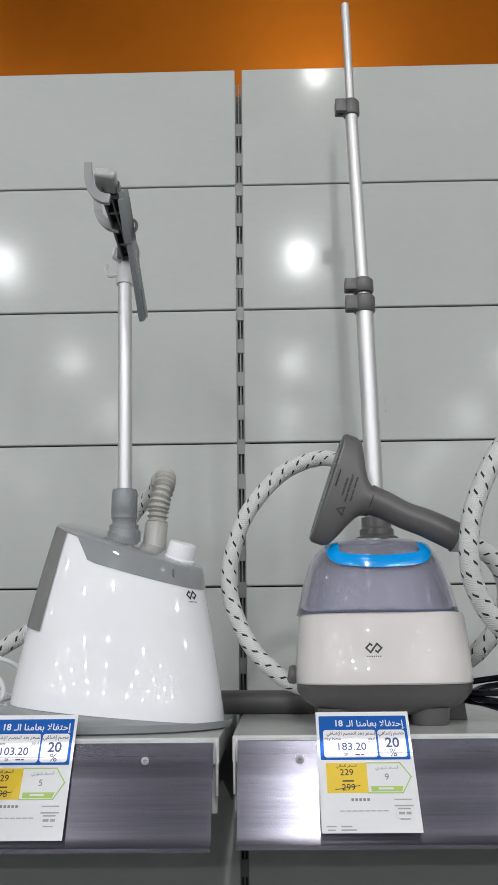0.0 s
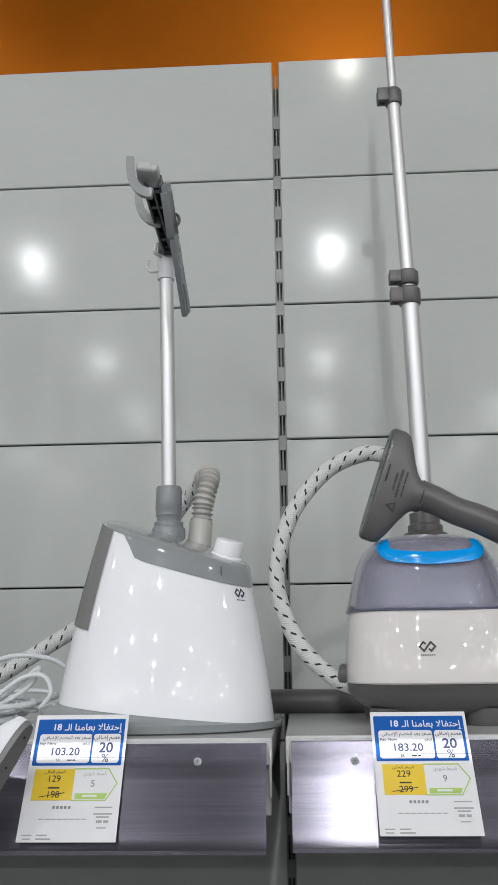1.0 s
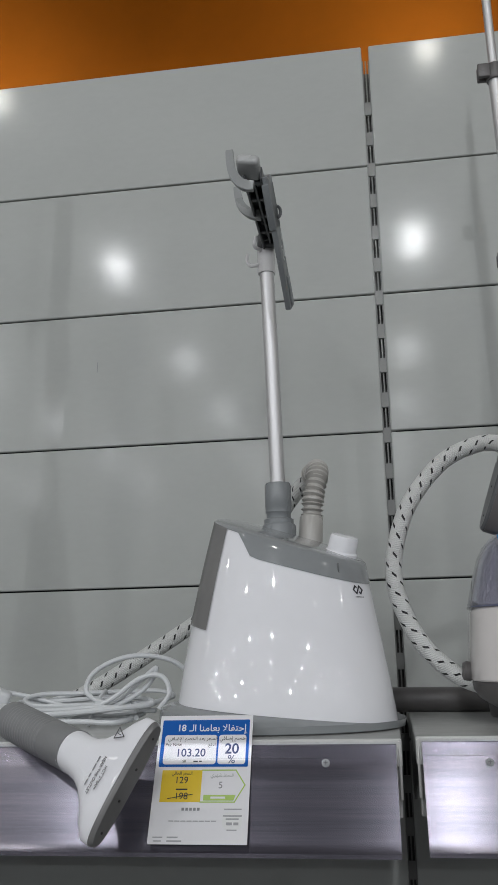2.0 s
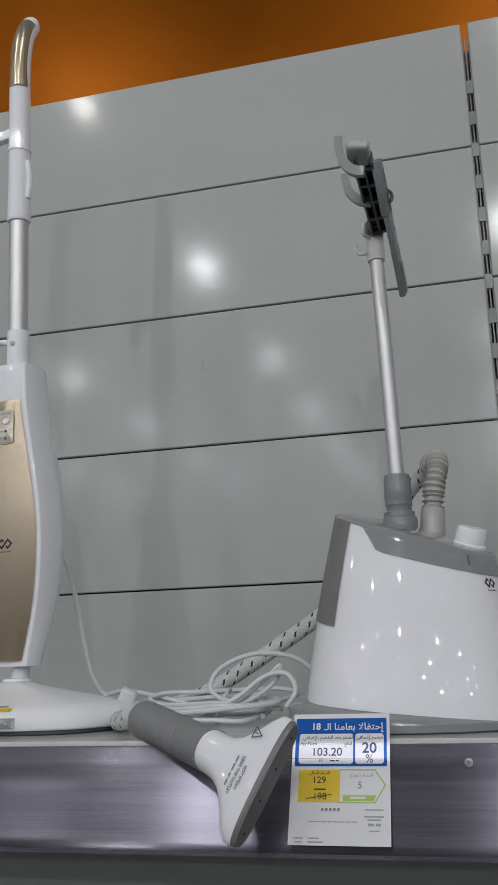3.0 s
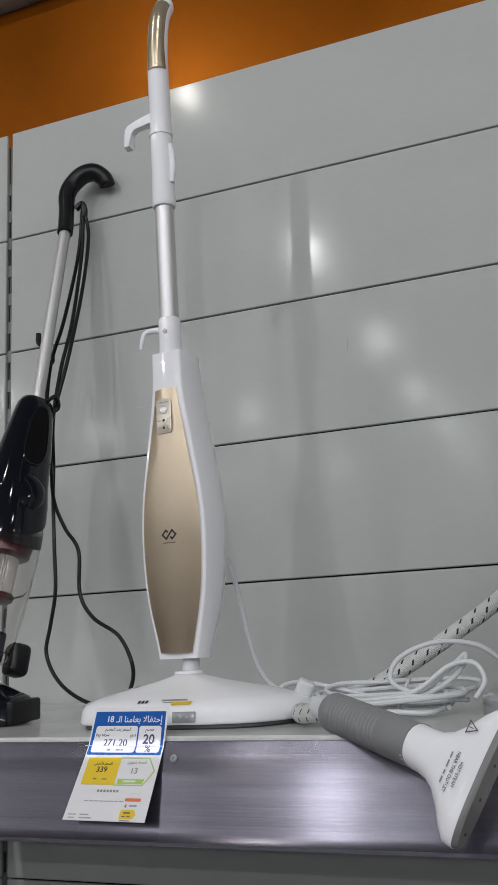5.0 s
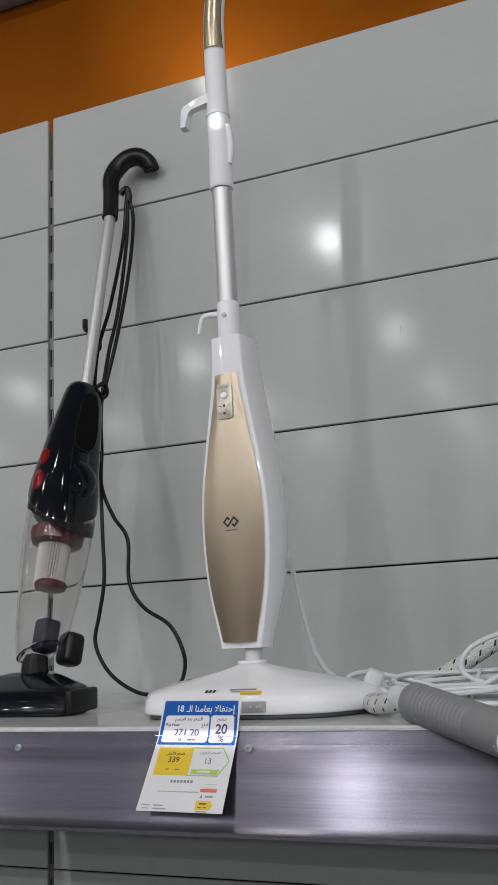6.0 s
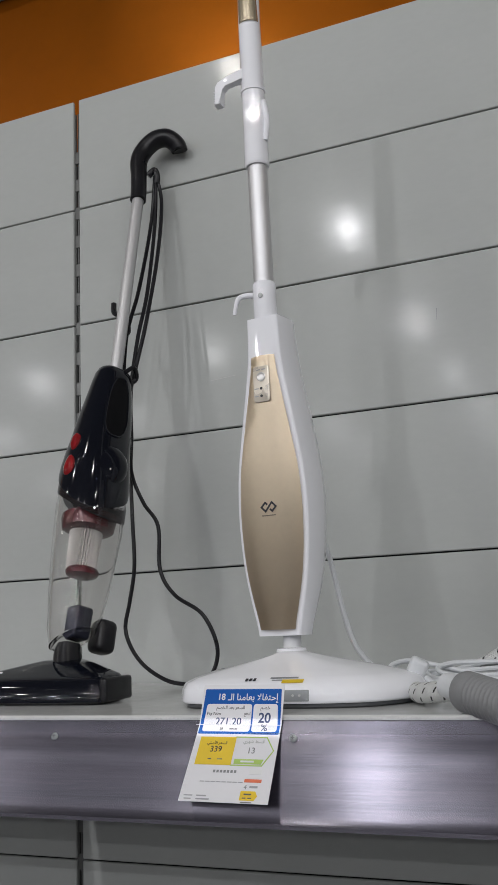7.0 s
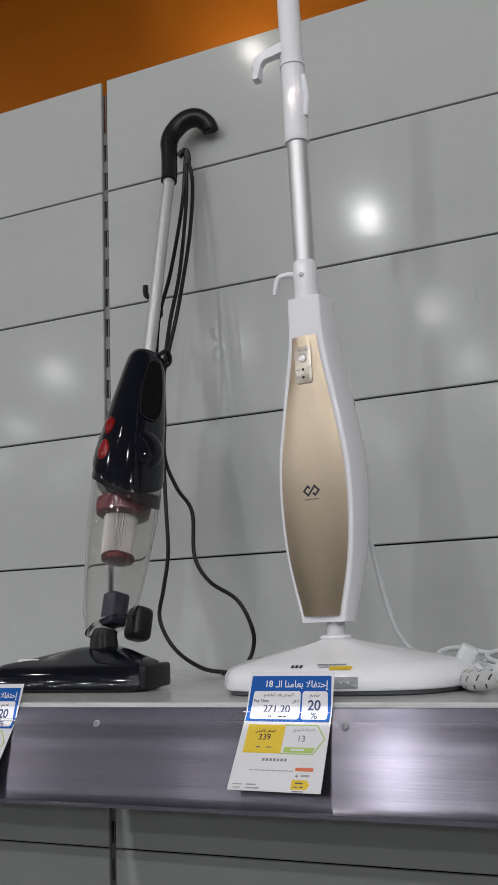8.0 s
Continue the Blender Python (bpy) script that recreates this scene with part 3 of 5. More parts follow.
    part("steam_hose", tube([(-0.110, -0.212, 1.54), (-0.145, -0.175, 1.51), (-0.19, -0.16, 1.45), (-0.235, -0.165, 1.38), (-0.285, -0.20, 1.335), (-0.348, -0.22, 1.293),
                             (-0.414, -0.23, 1.253), (-0.462, -0.250, 1.228), (-0.498, -0.29, 1.216), (-0.510, -0.36, 1.216), (-0.495, -0.425, 1.217), (-0.464, -0.470, 1.222), (-0.438, -0.495, 1.225)], 0.0112, 20, 10), HOSE, t, "white braided hose with black flecks")
    return t


def hanger(t, qx, py):
    """The folded clothes hanger on the pole's head."""
    h = bmesh.new()
    D = Vector((0.012, 0.0, -0.024))
    a, b = Vector((-0.164, -0.452, 1.922)) + D, Vector((-0.160, -0.285, 1.898)) + D
    along = b - a
    m = toward(along, a)
    n = along.length
    # channel section: web and two flanges, with cross bars
    for off in (-0.011, 0.011):
        box((0.003, 0.020, n), m @ Vector((off, 0, n / 2)), 0.001, 1, m.to_3x3().to_4x4(), bm=h)
    for f in (0.1, 0.3, 0.52, 0.75, 0.95):
        box((0.022, 0.012, 0.006), m @ Vector((0, 0, n * f)), 0.001, 1, m.to_3x3().to_4x4(), bm=h)
    box((0.022, 0.003, n), m @ Vector((0, 0.009, n / 2)), 0.001, 1, m.to_3x3().to_4x4(), bm=h)
    box((0.003, 0.016, n * 0.8), m @ Vector((0, 0, n / 2)), 0.0008, 1, m.to_3x3().to_4x4(), bm=h)
    hang = part("hanger", h, DARKGREY, t, "dark grey folded plastic hanger")
    cap = box((0.030, 0.036, 0.015), (-0.168, -0.455, 1.929), 0.0055, 5, pose(0, 0, 0, -14, 10, 0))
    bmesh.ops.translate(cap, vec=D, verts=cap.verts)
    part("end_cap", cap, LIGHTGREY, hang, "pale grey rounded end")
    for dy, x0, z0, dx, top in ((-0.455, -0.172, 1.912, 0.018, 1.956), (-0.37, -0.174, 1.914, 0.020, 1.950)):
        line = smooth_path([(x0 + 0.010, z0 - 0.010, 0), (x0 - 0.004, z0 - 0.007, 0), (x0 - dx + 0.002, z0 + 0.008, 0), (x0 - dx - 0.002, z0 + 0.026, 0), (x0 - dx - 0.003, top, 0)], 5)
        across = [(line[min(k + 1, len(line) - 1)] - line[max(k - 1, 0)]).normalized() for k in range(len(line))]
        wide = [0.0068 - 0.0020 * k / (len(line) - 1) for k in range(len(line))]
        rim = [(p.x - d.y * w, p.y + d.x * w) for p, d, w in zip(line, across, wide)] + [(p.x + d.y * w, p.y - d.x * w) for p, d, w in reversed(list(zip(line, across, wide)))]
        hook = plate(rim, 0.007, Matrix(((1, 0, 0, 0), (0, 0, -1, dy + 0.0035), (0, 1, 0, 0), (0, 0, 0, 1))), 0.0012)
        bmesh.ops.translate(hook, vec=D, verts=hook.verts)
        part("hook", hook, HOOKGREY, hang, "grey flat hook")
    arm = bmesh.new()
    p0, p1 = Vector((-0.146, -0.45, 1.918)) + D, Vector((-0.131, -0.345, 1.775)) + D
    m2 = toward(p1 - p0, p0)
    n2 = (p1 - p0).length
    box((0.008, 0.026, n2), m2 @ Vector((0, 0, n2 / 2)), 0.002, 2, m2.to_3x3().to_4x4(), bm=arm)
    box((0.010, 0.030, 0.06), m2 @ Vector((0.001, 0, n2 * 0.22)), 0.002, 2, m2.to_3x3().to_4x4(), bm=arm)
    box((0.004, 0.012, 0.04), m2 @ Vector((-0.004, 0, n2 * 0.86)), 0.001, 1, m2.to_3x3().to_4x4(), bm=arm)
    part("folded_arm", arm, COLLAR, hang, "grey folded hanger arm")
    ring = [(-0.127 + 0.006 * math.cos(a), -0.41, 1.862 + 0.009 * math.sin(a)) for a in (2 * math.pi * k / 16 for k in range(17))]
    part("loop", tube(ring, 0.0022, 8, 1), DARKGREY, hang)
    part("joint", lathe([(0.012, 0), (0.013, 0.003), (0.013, 0.022), (0.011, 0.025)], turn=toward((0.05, -0.25, 0.97), (qx, py, 1.868))), DARKGREY, hang)


white_steamer()


def steam_head(t, neck, tip, long_axis, half, thick, shell, face, neck_r, full=0.80, late=1.6):
    """A steam nozzle: a round neck that spreads to a long flat mouth, with a face plate."""
    neck, tip = Vector(neck), Vector(tip)
    ax = (tip - neck).normalized()
    lng = Vector(long_axis)
    lng = (lng - ax * lng.dot(ax)).normalized()
    thn = ax.cross(lng)
    d = (tip - neck).length

    def ring(f, hl, ht, power=2.2, n=40):
        out = []
        for k in range(n):
            a = 2 * math.pi * k / n
            c, s = math.cos(a), math.sin(a)
            r = (abs(c) ** power + abs(s) ** power) ** (-1 / power)
            out.append(neck + ax * d * f + lng * hl * r * c + thn * ht * r * s)
        return out

    rows = [ring(-0.05, neck_r * 0.97, neck_r * 0.97)]
    for f in (0.0, 0.1, 0.2, 0.32, 0.45, 0.58, 0.7, 0.8, 0.88):
        q = min(f / full, 1.0) ** late
        e = q * q * (3 - 2 * q)
        rows.append(ring(f, neck_r + (half - neck_r) * e, neck_r + (thick - neck_r) * f, 2.2 + 0.6 * f))
    rows.append(ring(0.93, half * 1.0, thick, 2.8))
    head = part("head", loft(rows), shell, t)
    part("face_plate", loft([ring(0.93, half * 0.992, thick * 0.97, 2.8), ring(0.965, half * 0.985, thick * 0.95, 2.8), ring(1.0, half * 0.95, thick * 0.82, 2.8)]), face, head, "grey steam plate")
    # no holes are cut: dark discs carry the shade inside them
    for k in (-3, -1, 1, 3):
        hole = bmesh.new()
        lathe([(0.0014, -0.001), (0.0014, 0.0005)], turn=toward(ax, neck + ax * d * 1.0 + lng * half * 0.25 * k), sides=10, bm=hole)
        part("steam_hole", hole, DARK, head)
    # the frame on the broad side, for lettering: x along the mouth, z outward
    return head, lng, thn, ax, neck, d


def white_wand():
    """The white steam wand that hangs over the shelf's edge."""
    t = thing("steam_wand", pose(-0.43, -0.49, SHELF_Z), "white steam wand with grey ribbed grip lying over the shelf edge", "steam wand")
    a, b = Vector((-0.434, -0.5016, 1.2252)), Vector((-0.328, -0.592, 1.2010))
    d = (b - a).normalized()
    n = (b - a).length
    prof = [(0.014, -0.004), (0.0195, 0.0), (0.0210, 0.004)]
    for k in range(14):
        z = 0.016 + k * 0.006
        prof += [(0.0212, z), (0.0205, z + 0.0022), (0.0205, z + 0.0038), (0.0212, z + 0.006)]
    prof += [(0.0213, n - 0.006), (0.0218, n + 0.004)]
    part("grip", lathe(prof, turn=toward(d, a)), GRIP, t, "grey ribbed rubber grip")
    part("hose_end", lathe([(0.0125, -0.028), (0.0135, -0.02), (0.0135, -0.004), (0.015, 0.002)], turn=toward(d, a)), CORDWHITE, t)
    head, lng, thn, ax, neck, dd = steam_head(t, b, (-0.263, -0.625, 1.174), (0.086, 0.012, 0.096), 0.0630, 0.013, WHITE, PLATE, 0.0212, 0.82, 2.1)
    face = -thn if thn.y > 0 else thn
    # lettering runs along the mouth, seen from the front
    xv = -lng
    yv = face.cross(xv)
    c = neck + ax * dd * 0.62 + face * 0.0170
    m = Matrix(((xv.x, yv.x, face.x, c.x), (xv.y, yv.y, face.y, c.y), (xv.z, yv.z, face.z, c.z), (0, 0, 0, 1)))
    for k, (txt, size) in enumerate((("HOT STEAM", 0.0043), ("NEAR THE OUTLET", 0.0043))):
        writing(txt, size, INKSOFT, head, m @ pose(0.006, 0.009 - 0.006 * k, 0.0))
    bars([(0.006 + dx, -0.003, w, 0.0014) for dx, w in ((-0.013, 0.006), (-0.005, 0.007), (0.003, 0.004), (0.010, 0.006))], INKGREY, head, m)
    tri = bmesh.new()
    q = [Vector((-0.036 + 0.0065 * math.cos(radians(90 + 120 * k)), 0.004 + 0.0065 * math.sin(radians(90 + 120 * k)), 0)) for k in range(3)]
    for k in range(3):
        p0, p1 = q[k], q[(k + 1) % 3]
        e = (p1 - p0).normalized() * 0.0005
        w = Vector((-e.y, e.x, 0))
        plate([(v.x, v.y) for v in (p0 - e - w, p1 + e - w, p1 + e + w, p0 - e + w)], 0.0003, m, bm=tri)
    box((0.0008, 0.0045, 0.0004), m @ Vector((-0.036, 0.004, 0.0002)), turn=m.to_3x3().to_4x4(), bm=tri)
    part("warning_sign", tri, INKSOFT, head, smooth=0)
    return t


white_wand()


def white_cord():
    t = thing("power_cord", pose(-0.42, -0.30, SHELF_Z), "coiled white power cord with plug heaped on the shelf", "power cord")
    rng = random.Random(7)
    r, z = 0.0032, SHELF_Z + 0.0035
    loops = bmesh.new()
    pts = []
    for k in range(7):
        a0 = rng.uniform(-0.25, 0.25)
        hx, hy = rng.uniform(0.075, 0.108), rng.uniform(0.026, 0.045)
        lift, turn = rng.uniform(0.002, 0.012), rng.uniform(-0.9, 0.9)
        cx, cy = -0.41 + rng.uniform(-0.018, 0.018), -0.315 + rng.uniform(-0.02, 0.02)
        for i in range(10):
            a = 2 * math.pi * i / 10
            x, y = hx * math.cos(a), hy * math.sin(a)
            pts.append((cx + x * math.cos(a0) - y * math.sin(a0), cy + x * math.sin(a0) + y * math.cos(a0),
                        z + 0.0030 * k + 0.002 * math.sin(3 * a + k) + 0.003 + lift * (1 + math.sin(a + turn))))
    tube(pts, r, 8, 5, bm=loops)
    part("coil", loops, CORDWHITE, t)
    tie = [(-0.395 + 0.008 * math.cos(a), -0.315 + 0.03 * math.sin(a) * 0.9, 1.224 + 0.022 * math.sin(a + 1.2)) for a in (2 * math.pi * k / 14 for k in range(15))]
    part("tie", tube(tie, 0.0022, 8, 2), CORDWHITE, t)
    part("lead", tube([(-0.268, -0.30, 1.262), (-0.30, -0.31, 1.285), (-0.35, -0.32, 1.290), (-0.395, -0.325, 1.272), (-0.405, -0.33, 1.245), (-0.37, -0.335, 1.232), (-0.33, -0.335, 1.26), (-0.31, -0.335, 1.275),
                       (-0.325, -0.335, 1.250), (-0.37, -0.34, 1.226), (-0.43, -0.34, 1.216)], r, 10, 10), CORDWHITE, t)
    part("lead", tube([(-0.30, -0.36, 1.225), (-0.288, -0.355, 1.245), (-0.30, -0.35, 1.265), (-0.33, -0.345, 1.262), (-0.37, -0.35, 1.235), (-0.42, -0.36, 1.216)], r, 10, 10), CORDWHITE, t)
    part("lead", tube([(-0.47, -0.33, 1.222), (-0.51, -0.34, 1.225), (-0.545, -0.35, 1.240), (-0.53, -0.32, 1.247), (-0.49, -0.30, 1.238), (-0.44, -0.30, 1.225)], r, 10, 10), CORDWHITE, t)
    plug = bmesh.new()
    box((0.022, 0.018, 0.034), (-0.512, -0.36, 1.236), 0.005, 3, pose(0, 0, 0, 15, 25, 20), bm=plug)
    lathe([(0.006, 0), (0.0045, 0.022), (0.0035, 0.03)], turn=toward((0.6, 0.1, -0.5), (-0.505, -0.358, 1.23)), sides=14, bm=plug)
    part("plug", plug, CORDWHITE, t, "white moulded plug")
    return t


white_cord()

# ---- white and grey garment steamer with clear tank ----


def tank_steamer():
    cx, cy, z = 0.193, -0.352, SHELF_Z + 0.002
    t = thing("garment_steamer", pose(cx, cy, z), "cream garment steamer with clear water tank and blue handle", "garment steamer")

    def ring(zz, hx, hy, power=3.2, dx=0.0, dy=0.0):
        return oval(cx + dx, cy + dy, zz, hx, hy, power, 64)

    SHIFT = -0.0035

    part("base", loft([ring(z + 0.012, 0.066, 0.062), ring(z + 0.016, 0.080, 0.075), ring(z + 0.026, 0.097, 0.091), ring(z + 0.038, 0.107, 0.100), ring(z + 0.047, 0.1080, 0.103), ring(1.2535, 0.1085, 0.1035)]), CHARCOAL, t, "charcoal grey belly")
    for fx, fy in ((-0.06, -0.05), (0.05, -0.055), (-0.06, 0.06), (0.06, 0.06)):
        part("foot", lathe([(0.020, z), (0.022, z + 0.003), (0.024, z + 0.02)], (cx + fx, cy + fy, 0), sides=20), CHARCOAL, t)
    fin = plate([(-0.012, 0), (0.012, 0), (0.004, 0.075), (-0.012, 0.075)], 0.012, Matrix(((1, 0, 0, cx + 0.098), (0, 0, -1, cy + 0.03), (0, 1, 0, z), (0, 0, 0, 1))), 0.002)
    part("stand_foot", fin, CHARCOAL, t)
    body = part("body", loft([ring(1.254, 0.1080, 0.103), ring(1.256, 0.1092, 0.1045), ring(1.268, 0.1088, 0.1033), ring(1.28, 0.1082, 0.1018), ring(1.295, 0.1072, 0.0996), ring(1.31, 0.106, 0.0970), ring(1.322, 0.1050, 0.0945), ring(1.333, 0.1040, 0.0918), ring(1.338, 0.1015, 0.089)]), CREAM, t, "cream white glossy body")
    emblem(0.018, INK, body, on_surface(body, (cx - 0.019, -0.7, 1.296), (0, 1, 0), 0.0004))
    part("hose_port", lathe([(0.011, 0), (0.013, 0.003), (0.013, 0.010), (0.010, 0.013)], turn=toward((-1, 0, 0.2), (cx - 0.106, cy - 0.01, 1.262))), CHARCOAL, t)
    # clear tank: outer and inner shell
    levels = [(1.339, 0.1000, 0.0902), (1.343, 0.1010, 0.0915), (1.347, 0.1000, 0.0904), (1.361, 0.0968, 0.0876), (1.38, 0.0920, 0.0838), (1.398, 0.0865, 0.0790), (1.412, 0.0795, 0.0725), (1.424, 0.0690, 0.0630), (1.431, 0.052, 0.046), (1.434, 0.03, 0.028)]
    shell = hollow([ring(a, b, c, 3.0, SHIFT) for a, b, c in levels], [ring(a - (0.0025 if k else -0.002), b - 0.0028, c - 0.0028, 3.0, SHIFT) for k, (a, b, c) in enumerate(levels)])
    tank = part("water_tank", shell, TANK, t, "clear smoky plastic water tank", keep=True)
    tank.visible_shadow = False
    part("rim", loft([ring(a, b, c, 3.0, SHIFT) for a, b, c in ((1.3380, 0.1012, 0.0916), (1.3384, 0.1020, 0.0926), (1.3402, 0.1020, 0.0926), (1.3406, 0.1012, 0.0916))]), mat("blue_grey_rim", (0.10, 0.11, 0.17), 0.15, grain=200, vary=0.05), tank, "blue grey sealing rim")
    # added liner: its ripples imitate reflections and blur what shows through
    inner = hollow([ring(a - 0.004, b * 0.93, c * 0.93, 3.0, SHIFT) for a, b, c in levels[1:-1]], [ring(a - 0.006, b * 0.90, c * 0.90, 3.0, SHIFT) for a, b, c in levels[1:-1]])
    part("inner_tank", inner, LINER, tank, "rippled smoky liner added for the look of reflections", keep=True).visible_shadow = False
    # blue carrying handle: a flat strap laid over the tank's front
    def tank_front(x, zz):
        for (z0, a0, b0), (z1, a1, b1) in zip(levels, levels[1:]):
            if z0 <= zz <= z1:
                f = (zz - z0) / (z1 - z0)
                a, b = a0 + (a1 - a0) * f, b0 + (b1 - b0) * f
                return cy - b * max(1 - abs(x / a) ** 3, 0.02) ** (1 / 3)
        return cy - 0.05

    bend = [(0.0575, 1.4265, 0), (0.0575, 1.4145, 0), (0.0535, 1.4065, 0), (0.042, 1.4025, 0), (0.02, 1.4000, 0)]
    mid = smooth_path([(-a, b, c) for a, b, c in bend] + [(0, 1.3993, 0)] + bend[::-1], 5)
    strap = bmesh.new()
    rows = []
    for k, p in enumerate(mid):
        d = (mid[min(k + 1, len(mid) - 1)] - mid[max(k - 1, 0)]).normalized()
        q = Vector((-d.y, d.x, 0))
        row = []
        for f in (-1, -0.5, 0, 0.5, 1):
            v = p + q * 0.0076 * f
            row.append(strap.verts.new((cx + SHIFT + v.x, tank_front(v.x, min(v.y, 1.433)) - 0.0035 + 0.0012 * f * f, v.y)))
        rows.append(row)
    for a, b in zip(rows, rows[1:]):
        for k in range(4):
            strap.faces.new((a[k], a[k + 1], b[k + 1], b[k]))
    bmesh.ops.recalc_face_normals(strap, faces=strap.faces)
    bmesh.ops.solidify(strap, geom=list(strap.faces), thickness=0.003)
    part("handle", strap, BLUE, t, "bright blue carrying handle", 45)
    # telescopic pole and clamps
    px, py = cx + 0.012, -0.270
    part("pole_socket", lathe([(0.028, 1.425), (0.030, 1.432), (0.030, 1.447), (0.024, 1.450), (0.024, 1.458), (0.021, 1.461), (0.021, 1.475), (0.0135, 1.478)], (px, py, 0)), CHARCOAL, t, "charcoal pole socket")
    stem = part("pole", tube([(px, py, 1.46), (px - 0.004, py, 1.80)], 0.0128, 24, 1), ALU, t, "satin aluminium pole")
    part("tube_section", tube([(px - 0.004, py, 1.79), (px - 0.012, py, 2.12)], 0.0098, 24, 1), ALU, stem)
    part("tube_section", tube([(px - 0.012, py, 2.11), (px - 0.015, py, 2.318), (px - 0.015, py, 2.3195)], lambda q: 0.0066 if q < 0.9 else 0.005, 20, 1), ALU, stem)
    for zc, hh, rr, dx in ((1.797, 0.026, 0.0165, -0.004), (1.826, 0.022, 0.0160, -0.005), (2.127, 0.026, 0.0135, -0.012)):
        c = bmesh.new()
        lathe([(rr * 0.9, zc - hh / 2), (rr, zc - hh / 2 + 0.003), (rr, zc + hh / 2 - 0.003), (rr * 0.85, zc + hh / 2)], (px + dx, py, 0), bm=c)
        for k in (-1, 1):
            box((0.018, 0.007, hh * 0.86), (px + dx - rr - 0.003, py + k * 0.006 - 0.004, zc), 0.002, bm=c)
        part("clamp", c, CHARCOAL, t, "charcoal pole clamp")
        part("bolt", lathe([(0.003, -0.009), (0.003, 0.012)], turn=toward((0, -1, 0), (px + dx - rr - 0.006, py - 0.002, zc)), sides=12), CHARCOAL, t)
    # hook plate on the pole
    part("pole_hook", box((0.008, 0.02, 0.04), (px + 0.0135, py - 0.01, 1.49), 0.003), CHARCOAL, t)
    # hose from the side port up and over to the pole
    part("steam_hose", tube([(0.100, -0.36, 1.246), (0.066, -0.36, 1.262), (0.028, -0.36, 1.300), (0.004, -0.36, 1.355), (0.002, -0.36, 1.405), (0.024, -0.355, 1.470), (0.070, -0.345, 1.525), (0.118, -0.345, 1.546), (0.146, -0.362, 1.540), (0.156, -0.376, 1.532)], 0.0106, 20, 10), HOSE, t, "white braided hose with black flecks")
    part("steam_hose", tube([(0.47, -0.36, 1.60), (0.40, -0.40, 1.588), (0.342, -0.435, 1.535), (0.303, -0.45, 1.463), (0.292, -0.452, 1.405), (0.300, -0.445, 1.360), (0.330, -0.43, 1.318), (0.385, -0.40, 1.295), (0.45, -0.37, 1.29)], 0.0120, 20, 10), HOSE, t, "white braided hose with black flecks")
    part("steam_hose", tube([(0.280, -0.405, 1.424), (0.305, -0.40, 1.422), (0.335, -0.39, 1.405), (0.352, -0.38, 1.370), (0.348, -0.36, 1.33), (0.325, -0.34, 1.295), (0.30, -0.32, 1.272)], 0.0118, 20, 10), HOSE, t, "white braided hose with black flecks")
    return t


tank_steamer()


def grey_wand():
    t = thing("steam_wand", pose(0.20, -0.40, 1.44), "charcoal grey steam wand resting on the clear tank", "steam wand")
    a = Vector((0.181, -0.405, 1.477))
    path = [(0.180, -0.405, 1.480), (0.200, -0.405, 1.472), (0.224, -0.405, 1.459), (0.252, -0.405, 1.448), (0.289, -0.405, 1.430)]
    part("grip", tube(path, lambda q: 0.0195 - 0.0028 * math.sin(min(q * 1.7, 1) * math.pi / 2) + 0.0022 * q * q, 24, 8), CHARCOAL, t, "charcoal matt handle")
    part("grip_nub", box((0.012, 0.006, 0.004), (0.242, -0.4155, 1.462), 0.0018, 2, pose(0, 0, 0, 0, 30, 0)), CHARCOAL, t)
    head, lng, thn, ax, neck, d = steam_head(t, a, (0.127, -0.412, 1.496), (0.048, 0.0, 0.133), 0.073, 0.020, CHARCOAL, DARKGREY, 0.0193, 0.66, 1.2)
    seam = [neck + ax * d * 0.01 + (lng * math.cos(k * math.pi / 12) + thn * math.sin(k * math.pi / 12)) * 0.0194 for k in range(25)]
    part("seam", tube(seam, 0.0007, 6, 1), DARK, head, "dark seam between head and handle")
    face = -thn if thn.y > 0 else thn
    xv = lng
    yv = face.cross(xv)
    c = neck + ax * d * 0.55 + face * 0.0203
    m = Matrix(((xv.x, yv.x, face.x, c.x), (xv.y, yv.y, face.y, c.y), (xv.z, yv.z, face.z, c.z), (0, 0, 0, 1)))
    for k, txt in enumerate(("HOT STEAM", "NEAR THE OUTLET")):
        writing(txt, 0.0042, DARK, head, m @ pose(0.004, 0.006 - 0.0055 * k, 0.0))
    bars([(0.004 + dx, -0.0055, 0.007, 0.0018) for dx in (-0.012, -0.004, 0.005, 0.013)], DARK, head, m)
    tri = bmesh.new()
    q = [Vector((-0.026 + 0.006 * math.cos(radians(90 + 120 * k)), 0.002 + 0.006 * math.sin(radians(90 + 120 * k)), 0)) for k in range(3)]
    for k in range(3):
        p0, p1 = q[k], q[(k + 1) % 3]
        e = (p1 - p0).normalized() * 0.0005
        w = Vector((-e.y, e.x, 0))
        plate([(v.x, v.y) for v in (p0 - e - w, p1 + e - w, p1 + e + w, p0 - e + w)], 0.0003, m, bm=tri)
    part("warning_sign", tri, DARK, head, smooth=0)
    part("steam_notch", box((0.0016, 0.002, 0.022), neck + ax * d * 0.86 + face * 0.0202 + lng * 0.012, 0.0005, 1, pose(0, 0, 0, 0, 20, 0)), DARK, head)
    return t


grey_wand()

tube_thing = thing("handle_tube", pose(0.04, -0.2, SHELF_Z), "dark grey foam handle tube lying on the shelf", "handle tube")
